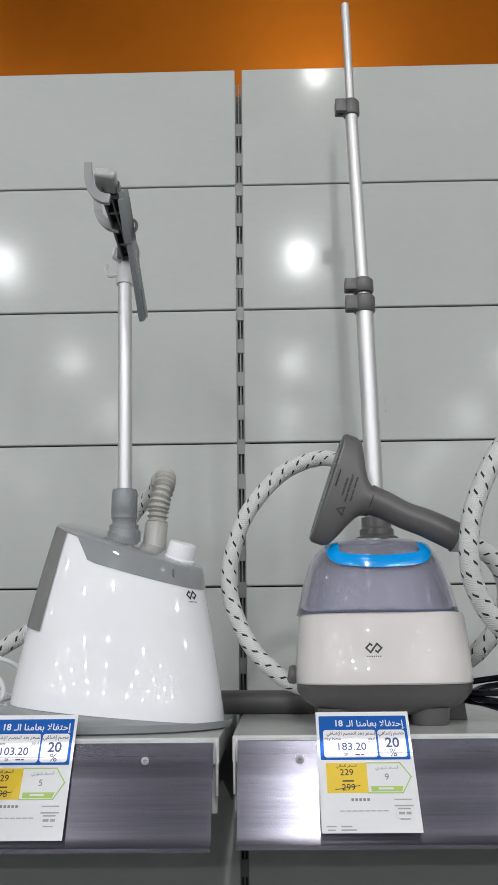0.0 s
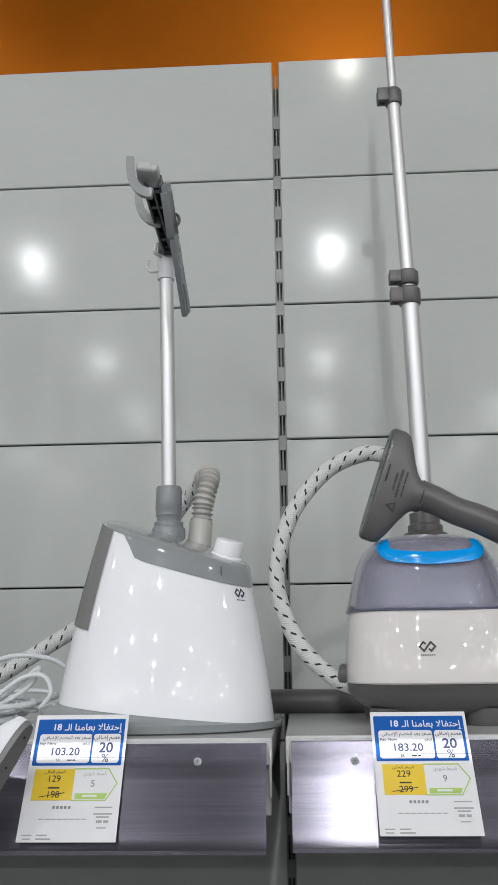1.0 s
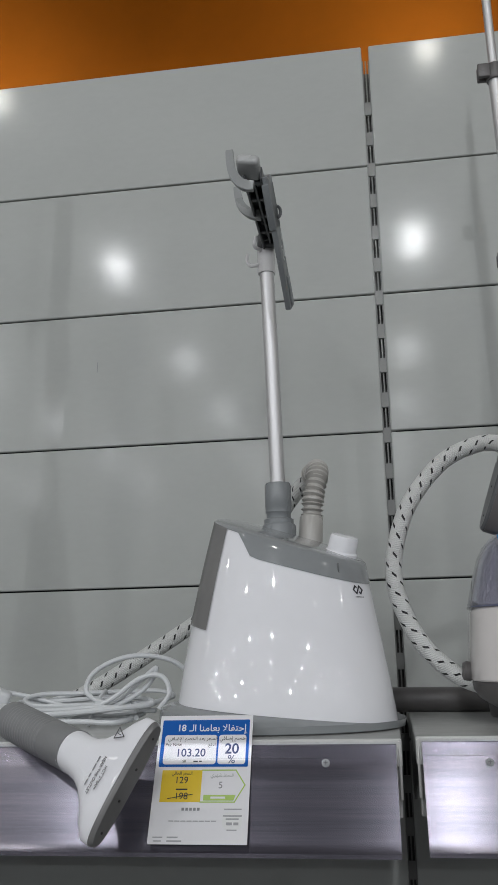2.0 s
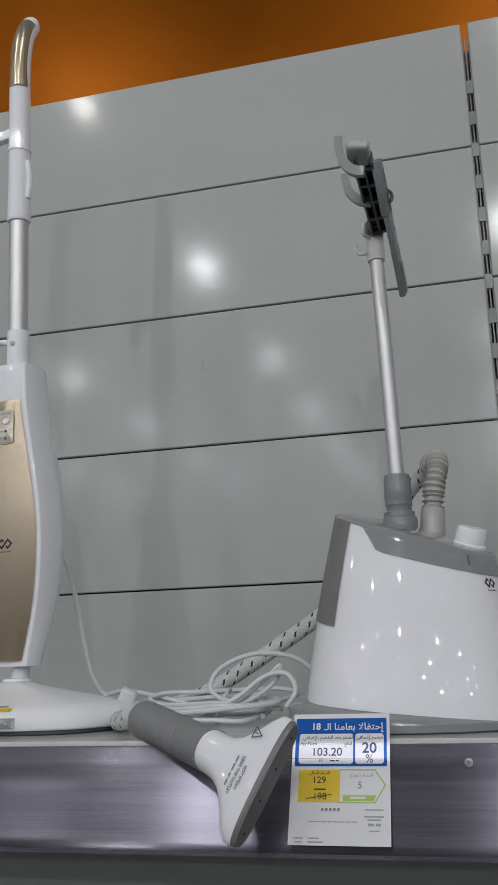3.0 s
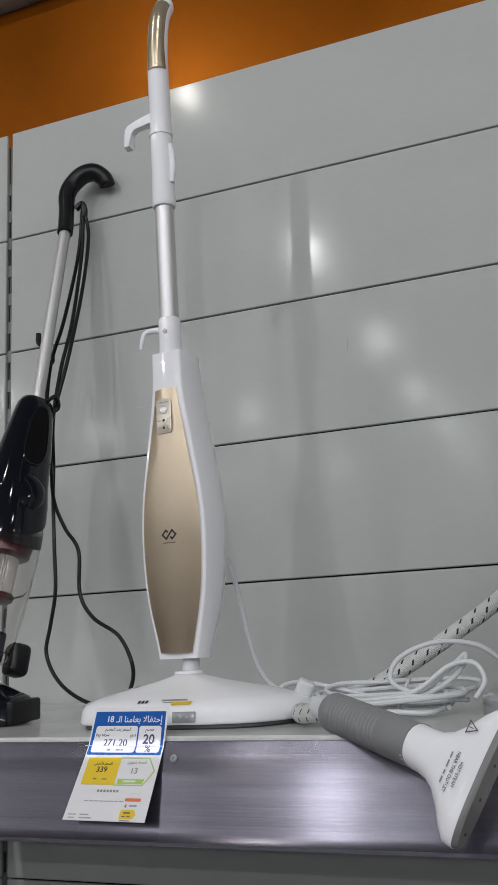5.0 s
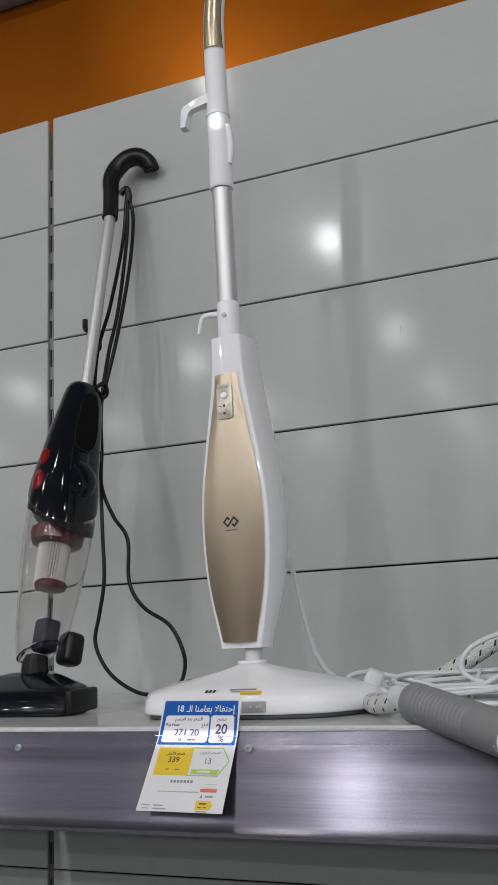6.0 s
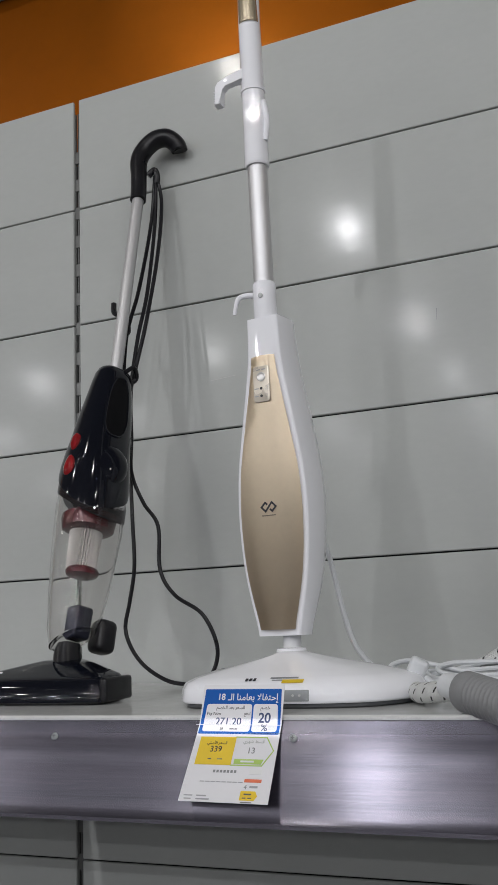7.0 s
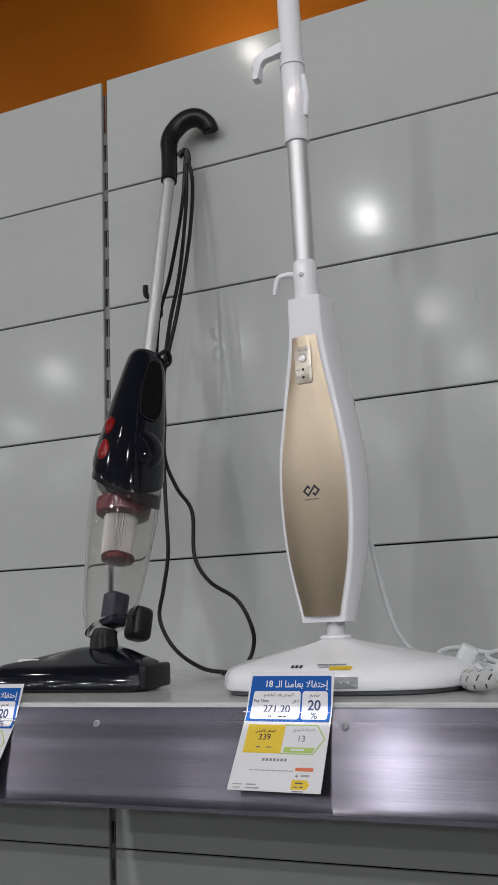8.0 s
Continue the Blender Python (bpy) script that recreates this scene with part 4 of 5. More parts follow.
part("foam_sleeve", tube([(-0.035, -0.185, 1.222), (-0.032, -0.186, 1.222), (-0.02, -0.187, 1.222), (0.10, -0.20, 1.222), (0.22, -0.21, 1.222)], lambda q: 0.0168 * min(1.0, (q * 6 + 0.45)) if q < 0.1 else 0.0168, 24, 8), CHARCOAL, tube_thing)


def black_cord():
    t = thing("power_cord", pose(0.33, -0.38, SHELF_Z), "coiled glossy black power cord on the shelf", "power cord")
    pts = []
    rng = random.Random(3)
    for k in range(25):
        a = 2 * math.pi * k / 9
        pts.append((0.390 + (0.085 + rng.uniform(-0.014, 0.014)) * math.cos(a), -0.34 + rng.uniform(0.042, 0.058) * math.sin(a), SHELF_Z + 0.006 + 0.0011 * k + 0.013 * (1 + math.sin(a + 0.10 * math.sin(2.0 * k))) + rng.uniform(-0.003, 0.003)))
    part("coil", tube(pts, 0.0042, 8, 6), BLACKGLOSS, t)
    return t


black_cord()

# ---- steam mop ----
MX = -0.684


def mop_width(z, table):
    for (z0, w0), (z1, w1) in zip(table, table[1:]):
        if z0 <= z <= z1:
            f = (z - z0) / (z1 - z0)
            return w0 + (w1 - w0) * f
    return table[0][1] if z < table[0][0] else table[-1][1]


def soft_table(table, z):
    """The table's value, averaged a little along z."""
    return sum(mop_width(z + d, table) for d in (-0.016, -0.008, 0, 0.008, 0.016)) / 5


def steam_mop():
    t = thing("steam_mop", pose(MX, -0.37, SHELF_Z), "white upright steam mop with champagne gold front panel", "steam mop")
    front_w = ((1.284, 0.028), (1.32, 0.0365), (1.36, 0.0445), (1.40, 0.0490), (1.45, 0.0510), (1.50, 0.0485), (1.57, 0.0375), (1.63, 0.0275), (1.66, 0.0235), (1.712, 0.0225))
    gold_w = ((1.292, 0.0235), (1.32, 0.0310), (1.36, 0.0395), (1.40, 0.0440), (1.45, 0.0458), (1.50, 0.0430), (1.57, 0.0310), (1.63, 0.0200), (1.656, 0.0170))
    depth = ((1.284, 0.045), (1.36, 0.068), (1.45, 0.080), (1.55, 0.086), (1.66, 0.082), (1.712, 0.070))

    def lean(z):
        return -0.360 - (z - 1.445) * 0.02

    rows = []
    n = 44
    for k in range(n + 1):
        z = 1.284 + (1.712 - 1.284) * k / n
        w, d = soft_table(front_w, z), soft_table(depth, z)
        y = lean(z)
        grow = 0.006
        half = [(-w + 0.003, 0.0), (-w, 0.001), (-w - 0.001, 0.003), (-w - grow * 0.6, d * 0.25), (-w - grow, d * 0.5), (-w - grow * 0.3, d * 0.75), (-w * 0.72, d * 0.93), (-w * 0.4, d)]
        ringp = [Vector((MX + x, y + yy, z)) for x, yy in half] + [Vector((MX - x, y + yy, z)) for x, yy in reversed(half)]
        rows.append(ringp)
    body = part("body", loft(rows), WHITE, t, "white glossy body", 50)
    # turned a little on its neck
    body.matrix_basis = pose(MX, -0.34, 0) @ pose(0, 0, 0, 0, 0, -6) @ pose(-MX, 0.34, 0)
    bm = bmesh.new()
    left, right = [], []
    for k in range(37):
        z = 1.292 + (1.656 - 1.292) * k / 36
        w = soft_table(gold_w, z)
        left.append(Vector((MX - w, lean(z) - 0.0026, z)))
        right.append(Vector((MX + w, lean(z) - 0.0026, z)))
    cols = [[bm.verts.new(a.lerp(b, f) + Vector((0, -0.020 * f * (1 - f), 0))) for a, b in zip(left, right)] for f in (0, 0.15, 0.3, 0.5, 0.7, 0.85, 1)]
    for k in range(36):
        for p, q in zip(cols, cols[1:]):
            bm.faces.new((p[k], q[k], q[k + 1], p[k + 1]))
    bmesh.ops.solidify(bm, geom=list(bm.faces), thickness=0.0016)
    gold = part("front_panel", bm, GOLD, body, "champagne gold metallic front panel")
    # control panel
    pc = Matrix(((1, 0, 0, MX - 0.001), (0, 0, -1, lean(1.62) - 0.0080), (0, 1, 0, 1.616), (0, 0, 0, 1)))
    part("control_panel", plate(round_rect(0.024, 0.050, 0.004), 0.0008, pc, 0.0003), mat("silver_panel", (0.56, 0.51, 0.43), 0.3, 0.3, grain=300, vary=0.03), body, "pale silver control panel")
    part("button", lathe([(0.0065, 0), (0.0065, 0.001), (0.0055, 0.0014), (0.0045, 0.0008), (0.002, 0.0008)], turn=pc @ pose(0, 0.010, 0.0006), sides=24), mat("silver_button", (0.66, 0.65, 0.63), 0.25, 0.3, grain=300, vary=0.03), body)
    for yy in (-0.006, -0.0165):
        part("indicator_lamp", lathe([(0.0020, 0), (0.0018, 0.0006)], turn=pc @ pose(-0.0005, yy, 0.0008), sides=16), BLACK, body)
        bars([(-0.0075, yy, 0.006, 0.0014)], INKGREY, body, pc @ pose(0, 0, 0.0008))
        ic = [(0.0072 + 0.0022 * math.cos(2 * math.pi * k / 10), yy + 0.0026 * math.sin(2 * math.pi * k / 10)) for k in range(10)]
        part("drop_sign", tube([pc @ Vector((x, y, 0.001)) for x, y in ic + ic[:1]], 0.0003, 6, 1), INKGREY, body)
    bars([(-0.004, 0.020, 0.006, 0.0014), (0.004, 0.020, 0.006, 0.0014)], INKGREY, body, pc @ pose(0, 0, 0.0008))
    emblem(0.021, INK, body, Matrix(((1, 0, 0, MX - 0.001), (0, 0, -1, lean(1.45) - 0.0079), (0, 1, 0, 1.450), (0, 0, 0, 1))))
    # connector, tube and upper handle; the axis leans forward a little
    def axis(z, dx=0.0, dy=0.0):
        return Vector((MX - 0.004 + (z - 1.71) * 0.012 + dx, -0.343 - (z - 1.71) * 0.055 + dy, z))

    con = part("connector", tube([axis(1.705), axis(1.708), axis(1.765), axis(1.768)], lambda q: 0.0165 if 0.05 < q < 0.99 else 0.015, 24, 1), WHITE, t)
    part("pin", lathe([(0.0035, 0), (0.0035, 0.0015), (0.002, 0.002)], turn=toward((0, -1, 0), axis(1.745, 0.0, -0.0165)), sides=14), LIGHTGREY, con)
    part("cord_hook", tube([axis(1.752, -0.012), axis(1.752, -0.026, -0.006), axis(1.748, -0.036, -0.01), axis(1.735, -0.040, -0.012), axis(1.725, -0.042, -0.012)], lambda q: 0.0048 - 0.0022 * q, 12, 6), WHITE, con, "white lower cord hook")
    part("tube", tube([axis(1.76), axis(1.955)], 0.0142, 28, 1), ALU, t, "satin aluminium tube")
    low = part("handle_sleeve", tube([axis(1.940), axis(1.942), axis(1.946), axis(1.952), axis(2.00), axis(2.050), axis(2.056)], lambda q: 0.0178 if 0.1 < q < 0.55 else 0.0168, 28, 1), WHITE, t, "white glossy handle sleeve")
    part("latch", tube([axis(1.975, 0.016, -0.004), axis(2.0, 0.0195, -0.004), axis(2.02, 0.0185, -0.004), axis(2.035, 0.016, -0.004)], 0.0045, 12, 6), WHITE, low)
    part("ring", tube([axis(2.053), axis(2.058)], 0.0182, 28, 1), WHITE, low)
    up = part("upper_handle", tube([axis(2.055), axis(2.10), axis(2.165), axis(2.215, 0.001, 0.002), axis(2.252, 0.003, 0.008), axis(2.280, 0.005, 0.022), axis(2.286, 0.006, 0.028)], lambda q: 0.0168 - 0.002 * q if q < 0.95 else 0.010, 24, 8), WHITE, t, "white curved upper handle")
    part("grip_inlay", tube([axis(2.158, 0.001, -0.0042), axis(2.19, 0.001, -0.0042), axis(2.218, 0.002, -0.002), axis(2.252, 0.004, 0.003), axis(2.277, 0.006, 0.016)], lambda q: 0.0146 - 0.0016 * q, 24, 8), GOLDGLOSS, up, "glossy champagne grip inlay")
    hc = axis(2.080, 0, -0.014)
    hm = Matrix(((1, 0, 0, hc.x), (0, 0, -1, hc.y + 0.014), (0, 1, 0, hc.z), (0, 0, 0, 1)))
    part("cord_hook", plate([(-0.010, -0.010), (-0.010, 0.009), (-0.034, 0.002), (-0.050, -0.003), (-0.0545, -0.010), (-0.0560, -0.038), (-0.0460, -0.038), (-0.0440, -0.016), (-0.038, -0.010), (-0.024, -0.008)], 0.014, hm, 0.002), WHITE, up, "white upper cord hook")
    rib = bmesh.new()
    for k in range(5):
        box((0.0115, 0.016, 0.0016), axis(2.046 + 0.004 * k, -0.0505, -0.007), 0.0005, 1, bm=rib)
    part("rib", rib, WHITE, up)
    # neck joint and floor head
    part("neck", tube([(MX + 0.014, -0.355, 1.250), (MX + 0.010, -0.343, 1.268), (MX + 0.006, -0.328, 1.290)], 0.0118, 20, 4), mat("milky_plastic", (0.82, 0.83, 0.85), 0.35, trans=0.25, grain=100, vary=0.03), t, "milky swivel neck")
    hx, hy = MX + 0.018, -0.365
    corner = [(0.168, 0.005), (0.152, -0.055), (0.09, -0.098), (-0.08, -0.100), (-0.122, -0.072), (-0.138, -0.020), (-0.118, 0.030), (-0.05, 0.075), (0.05, 0.075), (0.125, 0.045)]
    plan = []
    nn = len(corner)
    for k in range(nn):
        a, b, c, d = (Vector(corner[(k + i - 1) % nn]) for i in range(4))
        for i in range(7):
            q = i / 7
            plan.append(0.5 * (2 * b + (c - a) * q + (2 * a - 5 * b + 4 * c - d) * q * q + (3 * b - a - 3 * c + d) * q ** 3))

    def level(z, sx, sy):
        return [Vector((hx + p.x * sx, hy + p.y * sy, z)) for p in plan]

    z = SHELF_Z
    part("sole", loft([level(z, 0.93, 0.92), level(z + 0.002, 0.955, 0.95), level(z + 0.006, 0.955, 0.95)]), DARKGREY, t, "dark sole edge")
    headp = part("floor_head", loft([level(z + 0.006, 0.985, 0.985), level(z + 0.009, 1.0, 1.0), level(z + 0.022, 0.985, 0.98), level(z + 0.029, 0.955, 0.94), level(z + 0.035, 0.86, 0.82), level(z + 0.041, 0.70, 0.66), level(z + 0.047, 0.50, 0.50), level(z + 0.053, 0.30, 0.36), level(z + 0.058, 0.16, 0.26), level(z + 0.061, 0.11, 0.20)]), WHITE, t, "white glossy triangular floor head", 60)
    part("joint_ring", lathe([(0.019, 1.262), (0.020, 1.264), (0.019, 1.268), (0.014, 1.269)], (MX + 0.014, -0.357, 0)), WHITE, headp)
    st = on_surface(headp, (hx + 0.020, -0.6, z + 0.031), (0, 1, 0))
    bars([(0, 0.006, 0.034, 0.003), (-0.004, 0.001, 0.020, 0.002)], INKGREY, headp, st)
    bars([(0.012, -0.002, 0.026, 0.0075)], TAGYELLOW, headp, st @ pose(0, 0, 0.0002))
    bars([(-0.046 + 0.005 * k, 0.003, 0.003, 0.006) for k in range(3)], INK, headp, st)
    cm = on_surface(headp, (-0.628, -0.6, z + 0.015), (0, 1, 0), -0.0005)
    catch = part("catch", plate(round_rect(0.030, 0.0125, 0.001), 0.0014, cm, 0.0004), GREY, headp, "small grey catch")
    for kx in (-0.004, 0.004):
        part("dimple", lathe([(0.0014, 0), (0.0014, 0.0003)], turn=cm @ pose(kx, 0, 0.0014), sides=12), LIGHTGREY, catch)
    part("cord", tube([(MX + 0.02, -0.30, 1.46), (MX + 0.012, -0.22, 1.44), (MX + 0.025, -0.205, 1.39), (MX + 0.040, -0.20, 1.31), (MX + 0.057, -0.205, 1.262), (MX + 0.092, -0.225, 1.232), (MX + 0.15, -0.26, 1.226), (MX + 0.20, -0.29, 1.222)], 0.0038, 10, 10), CORDWHITE, t, "white power cord")
    return t


steam_mop()

# ---- stick vacuum cleaner ----


SLIM = 0.86


def stick_vacuum():
    t = thing("stick_vacuum", pose(-1.03, -0.35, SHELF_Z), "black stick vacuum with clear dust cup leaning on the wall panels", "vacuum cleaner")
    foot = Vector((-1.024, -0.333, 1.262))
    up = Vector((-0.004, 0.287, 0.958)).normalized()
    # frame of the slanted stick: z along it, y turned away from its front
    front = Vector((-0.36, -0.93, 0))
    front = (front - up * front.dot(up)).normalized()
    side = up.cross(-front)
    M = Matrix(((side.x, -front.x, up.x, foot.x), (side.y, -front.y, up.y, foot.y), (side.z, -front.z, up.z, foot.z), (0, 0, 0, 1)))

    def ring(z, hx, hy, dy=0.0, power=2.3, dx=0.0, slant=0.0, tip=0.0):
        out = oval(dx - 0.003 + 0.030 * (z - 0.20), dy, z, hx * SLIM, hy * SLIM, power, 40)
        for v in out:
            v.z += slant * v.y + tip * v.x
        return [M @ v for v in out]

    # floor head
    hx, hy, z = -1.034, -0.352, SHELF_Z

    def plan(zz, x0, x1, y0, y1, r=0.02):
        w, d = x1 - x0, y1 - y0
        return [Vector((x, y, zz)) for x, y in round_rect(w, d, min(r, d * 0.45), (x0 + x1) / 2, (y0 + y1) / 2, 6)]

    head = part("floor_head", loft([plan(z + 0.001, -1.170, -0.925, -0.402, -0.335), plan(z + 0.004, -1.176, -0.919, -0.410, -0.330), plan(z + 0.020, -1.176, -0.919, -0.409, -0.330), plan(z + 0.030, -1.172, -0.922, -0.402, -0.331),
                                    plan(z + 0.037, -1.165, -0.930, -0.390, -0.328), plan(z + 0.044, -1.125, -0.955, -0.376, -0.320), plan(z + 0.052, -1.085, -0.98, -0.362, -0.315), plan(z + 0.057, -1.06, -1.0, -0.352, -0.312)]), BLACKGLOSS, t, "black glossy floor head", 50)
    part("end_cap", box((0.012, 0.070, 0.031), (-0.921, -0.369, z + 0.019), 0.004, 3), BLACK, head)
    part("end_cap", box((0.012, 0.070, 0.031), (-1.175, -0.369, z + 0.019), 0.004, 3), BLACK, head)
    st = Matrix(((1, 0, 0, -1.118), (0, 0.75, -0.66, -0.3835), (0, 0.66, 0.75, z + 0.0385), (0, 0, 0, 1)))
    bars([(0, 0.004, 0.034, 0.008)], PAPER, head, st)
    bars([(-0.004, -0.004, 0.026, 0.006)], TAGYELLOW, head, st)
    # swivel joint
    joint = part("joint", tube([(-1.020, -0.336, z + 0.048), foot + up * 0.008, foot + up * 0.022], lambda q: 0.0215 - 0.004 * q, 20, 6), BLACK, t, "black swivel joint")
    part("catch", box((0.034, 0.034, 0.050), (-0.995, -0.282, 1.290), 0.010, 3, M.to_3x3().to_4x4()), BLACK, joint, "black release catch")
    # clear dust cup with two walls
    lv = ((0.020, 0.030, 0.030), (0.024, 0.036, 0.036), (0.05, 0.042, 0.043), (0.10, 0.048, 0.050), (0.16, 0.054, 0.056), (0.21, 0.0575, 0.060), (0.274, 0.059, 0.061))
    cup_bm = hollow([ring(a, b, c, 0, 2.4, slant=0.20 * (0.245 - a) / 0.225, tip=0.85 * max(a - 0.14, 0) / 0.134 - 0.5 * max(0.08 - a, 0) / 0.06) for a, b, c in lv],
                    [ring(a + (0.0025 if k == 0 else -0.002 if k == 6 else 0), b - 0.0028, c - 0.0028, 0, 2.4, slant=0.20 * (0.245 - a) / 0.225, tip=0.85 * max(a - 0.14, 0) / 0.134 - 0.5 * max(0.08 - a, 0) / 0.06) for k, (a, b, c) in enumerate(lv)])
    cup = part("dust_cup", cup_bm, CUP, t, "clear plastic dust cup", keep=True)
    cup.visible_shadow = False
    pil = bmesh.new()
    n = 34
    inner = [[M @ Vector(((0.0255 if k % 2 else 0.0210) * (1 - 0.12 * f) * math.cos(2 * math.pi * k / (2 * n)), (0.0255 if k % 2 else 0.0210) * (1 - 0.12 * f) * math.sin(2 * math.pi * k / (2 * n)), 0.195 - 0.065 * f)) for k in range(2 * n)] for f in (0, 0.5, 1)]
    flt = part("filter", loft(inner, pil), FILTER, cup, "white pleated filter", 10)
    part("filter_ring", loft([ring(a, b, b) for a, b in ((0.194, 0.036), (0.197, 0.044), (0.212, 0.047), (0.219, 0.046))]), CUPRED, cup, "red filter holder")
    part("filter_cap", loft([ring(a, b, b) for a, b in ((0.122, 0.018), (0.124, 0.026), (0.130, 0.028), (0.134, 0.026))]), CUPRED, cup, "red filter cap")
    part("inlet", box((0.028, 0.030, 0.048), M @ Vector((-0.016, 0.0, 0.050)), 0.005, 3, M.to_3x3().to_4x4()), mat("blue_grey_plastic", (0.010, 0.011, 0.020), 0.5, ior=1.3, grain=200, vary=0.05), cup, "blue grey inlet duct")
    part("collar", loft([ring(0.236, 0.0592, 0.0612, tip=0.62), ring(0.2365, 0.0600, 0.062, tip=0.62), ring(0.268, 0.0605, 0.0625, tip=0.85)]), mat("smoky_collar", (0.30, 0.27, 0.29), 0.04, trans=0.97, ior=1.40, grain=100, vary=0.03), cup, "smoky locking collar")
    # motor housing with a carrying grip: two shoulders joined above an opening that is painted on
    house = part("motor_housing", loft([ring(a, b, c, d, 2.4, slant=sl * 0.6, tip=sl * 1.4) for a, b, c, d, sl in ((0.268, 0.0605, 0.0625, 0.0, 0.60), (0.276, 0.0615, 0.063, 0.0, 0.54), (0.296, 0.0600, 0.0615, 0.0, 0.33), (0.322, 0.055, 0.058, 0.0, 0.12), (0.35, 0.050, 0.0545, 0.002, 0), (0.385, 0.046, 0.051, 0.004, 0), (0.42, 0.0400, 0.046, 0.006, 0), (0.455, 0.0335, 0.041, 0.008, 0), (0.478, 0.0285, 0.037, 0.009, 0), (0.488, 0.0255, 0.033, 0.010, 0), (0.492, 0.020, 0.026, 0.010, 0))]), BLACKGLOSS, t, "black glossy motor housing", 50)
    part("motor_bump", lathe([(0.042, -0.012), (0.041, -0.002), (0.037, 0.004), (0.030, 0.0085), (0.020, 0.0112), (0.008, 0.0122)], turn=M @ toward((-0.86, -0.48, 0.12), (-0.036, -0.015, 0.297))), BLACKGLOSS, house, "rounded black motor bulge")
    part("vent_cover", lathe([(0.036, -0.01), (0.036, 0.004), (0.030, 0.012), (0.02, 0.014)], turn=M @ toward((1, -0.1, 0), (0.043, 0.004, 0.274))), DARKGREY, house, "dark grey vent cover")
    for zc, sx, sz in ((0.332, 0.0095, 0.0150), (0.290, 0.0120, 0.0175)):
        c = Vector((-0.003, -0.0482 - (0.334 - zc) * 0.09, zc))
        pad = [[M @ (c + Vector((sx * q * math.cos(2 * math.pi * k / 20) * (1 if zc > 0.33 else (1 - 0.35 * math.sin(2 * math.pi * k / 20))), yy, sz * q * math.sin(2 * math.pi * k / 20)))) for k in range(20)] for q, yy in ((1.0, 0.004), (1.0, -0.001), (0.85, -0.0035), (0.5, -0.005))]
        part("button", loft(pad), RED, house, "red glossy button")
    # the carrying grip's opening: a black patch for its shade, with a raised glossy rim
    skin = ((0.35, 0.050, 0.0545, 0.002), (0.385, 0.046, 0.051, 0.004), (0.42, 0.0400, 0.046, 0.006), (0.455, 0.0335, 0.041, 0.008), (0.478, 0.0285, 0.037, 0.009))

    def on_house(zz, angle, out):
        hx, hy, dy = (mop_width(zz, [(q[0], q[k]) for q in skin]) for k in (1, 2, 3))
        a = radians(angle)
        r = (abs(math.cos(a)) ** 2.4 + abs(math.sin(a)) ** 2.4) ** (-1 / 2.4)
        return M @ Vector((-0.003 + 0.030 * (zz - 0.20) + hx * SLIM * r * math.cos(a) + out * math.cos(a), dy + hy * SLIM * r * math.sin(a) + out * math.sin(a), zz))

    def bulge(v):
        return math.copysign(abs(v) ** 0.7, v)

    rim = [(0.408 + 0.060 * bulge(math.sin(u)), 184 - 4 * math.sin(u) + 27 * bulge(math.cos(u))) for u in (2 * math.pi * k / 36 for k in range(36))]
    hole = bmesh.new()
    hub = hole.verts.new(on_house(0.408, 184, 0.0012))
    rows = [[hole.verts.new(on_house(0.408 + (zz - 0.408) * q, 184 + (a - 184) * q, 0.0012)) for zz, a in rim] for q in (0.35, 0.7, 1.0)]
    for k in range(36):
        j = (k + 1) % 36
        hole.faces.new((hub, rows[0][k], rows[0][j]))
        for inner_row, outer_row in zip(rows, rows[1:]):
            hole.faces.new((inner_row[k], outer_row[k], outer_row[j], inner_row[j]))
    part("grip_recess", hole, GRIPSHADE, house, "dull black patch standing for the shaded grip opening")
    part("grip_rim", tube([on_house(zz, a, 0.0008) for zz, a in rim + rim[:1]], 0.0016, 8, 2), BLACKGLOSS, house)
    part("cord_clip", tube([M @ Vector((0.0, 0.03, 0.47)), M @ Vector((-0.01, 0.045, 0.488)), M @ Vector((-0.02, 0.03, 0.50)), M @ Vector((-0.01, 0.02, 0.49))], 0.004, 8, 5), BLACK, house)
    # tube and bent handle
    q0, q1 = Vector((-1.020, -0.190, 1.725)), Vector((-1.031, -0.074, 2.118))
    part("tube", tube([q0, q1], 0.0108, 24, 1), ALU, t, "satin aluminium tube")
    part("tube_hook", tube([q0.lerp(q1, 0.30) + Vector((-0.012, 0.008, 0)), q0.lerp(q1, 0.31) + Vector((-0.026, 0.012, 0.006)), q0.lerp(q1, 0.33) + Vector((-0.028, 0.012, 0.016))], 0.005, 8, 5), BLACK, t)
    bar = part("handle", tube([(-1.0290, -0.084, 2.090), (-1.0305, -0.078, 2.110), (-1.035, -0.068, 2.150), (-1.039, -0.060, 2.182), (-1.034, -0.050, 2.208), (-1.014, -0.042, 2.230), (-0.992, -0.034, 2.235), (-0.976, -0.026, 2.224), (-0.970, -0.022, 2.212), (-0.969, -0.021, 2.208)], lambda q: 0.0150 + 0.0030 * math.sin(math.pi * min(max((q - 0.2) / 0.8, 0), 1)) if q < 0.97 else 0.011, 24, 8), BLACK, t, "black bent handle")
    part("handle_band", tube([(-1.0378, -0.062, 2.172), (-1.0388, -0.060, 2.181)], 0.0160, 24, 1), BLACKGLOSS, bar)
    part("cord_hook", tube([(-1.020, -0.058, 2.150), (-1.008, -0.055, 2.160), (-1.004, -0.052, 2.148), (-1.006, -0.050, 2.135)], 0.0062, 10, 6), BLACK, bar)
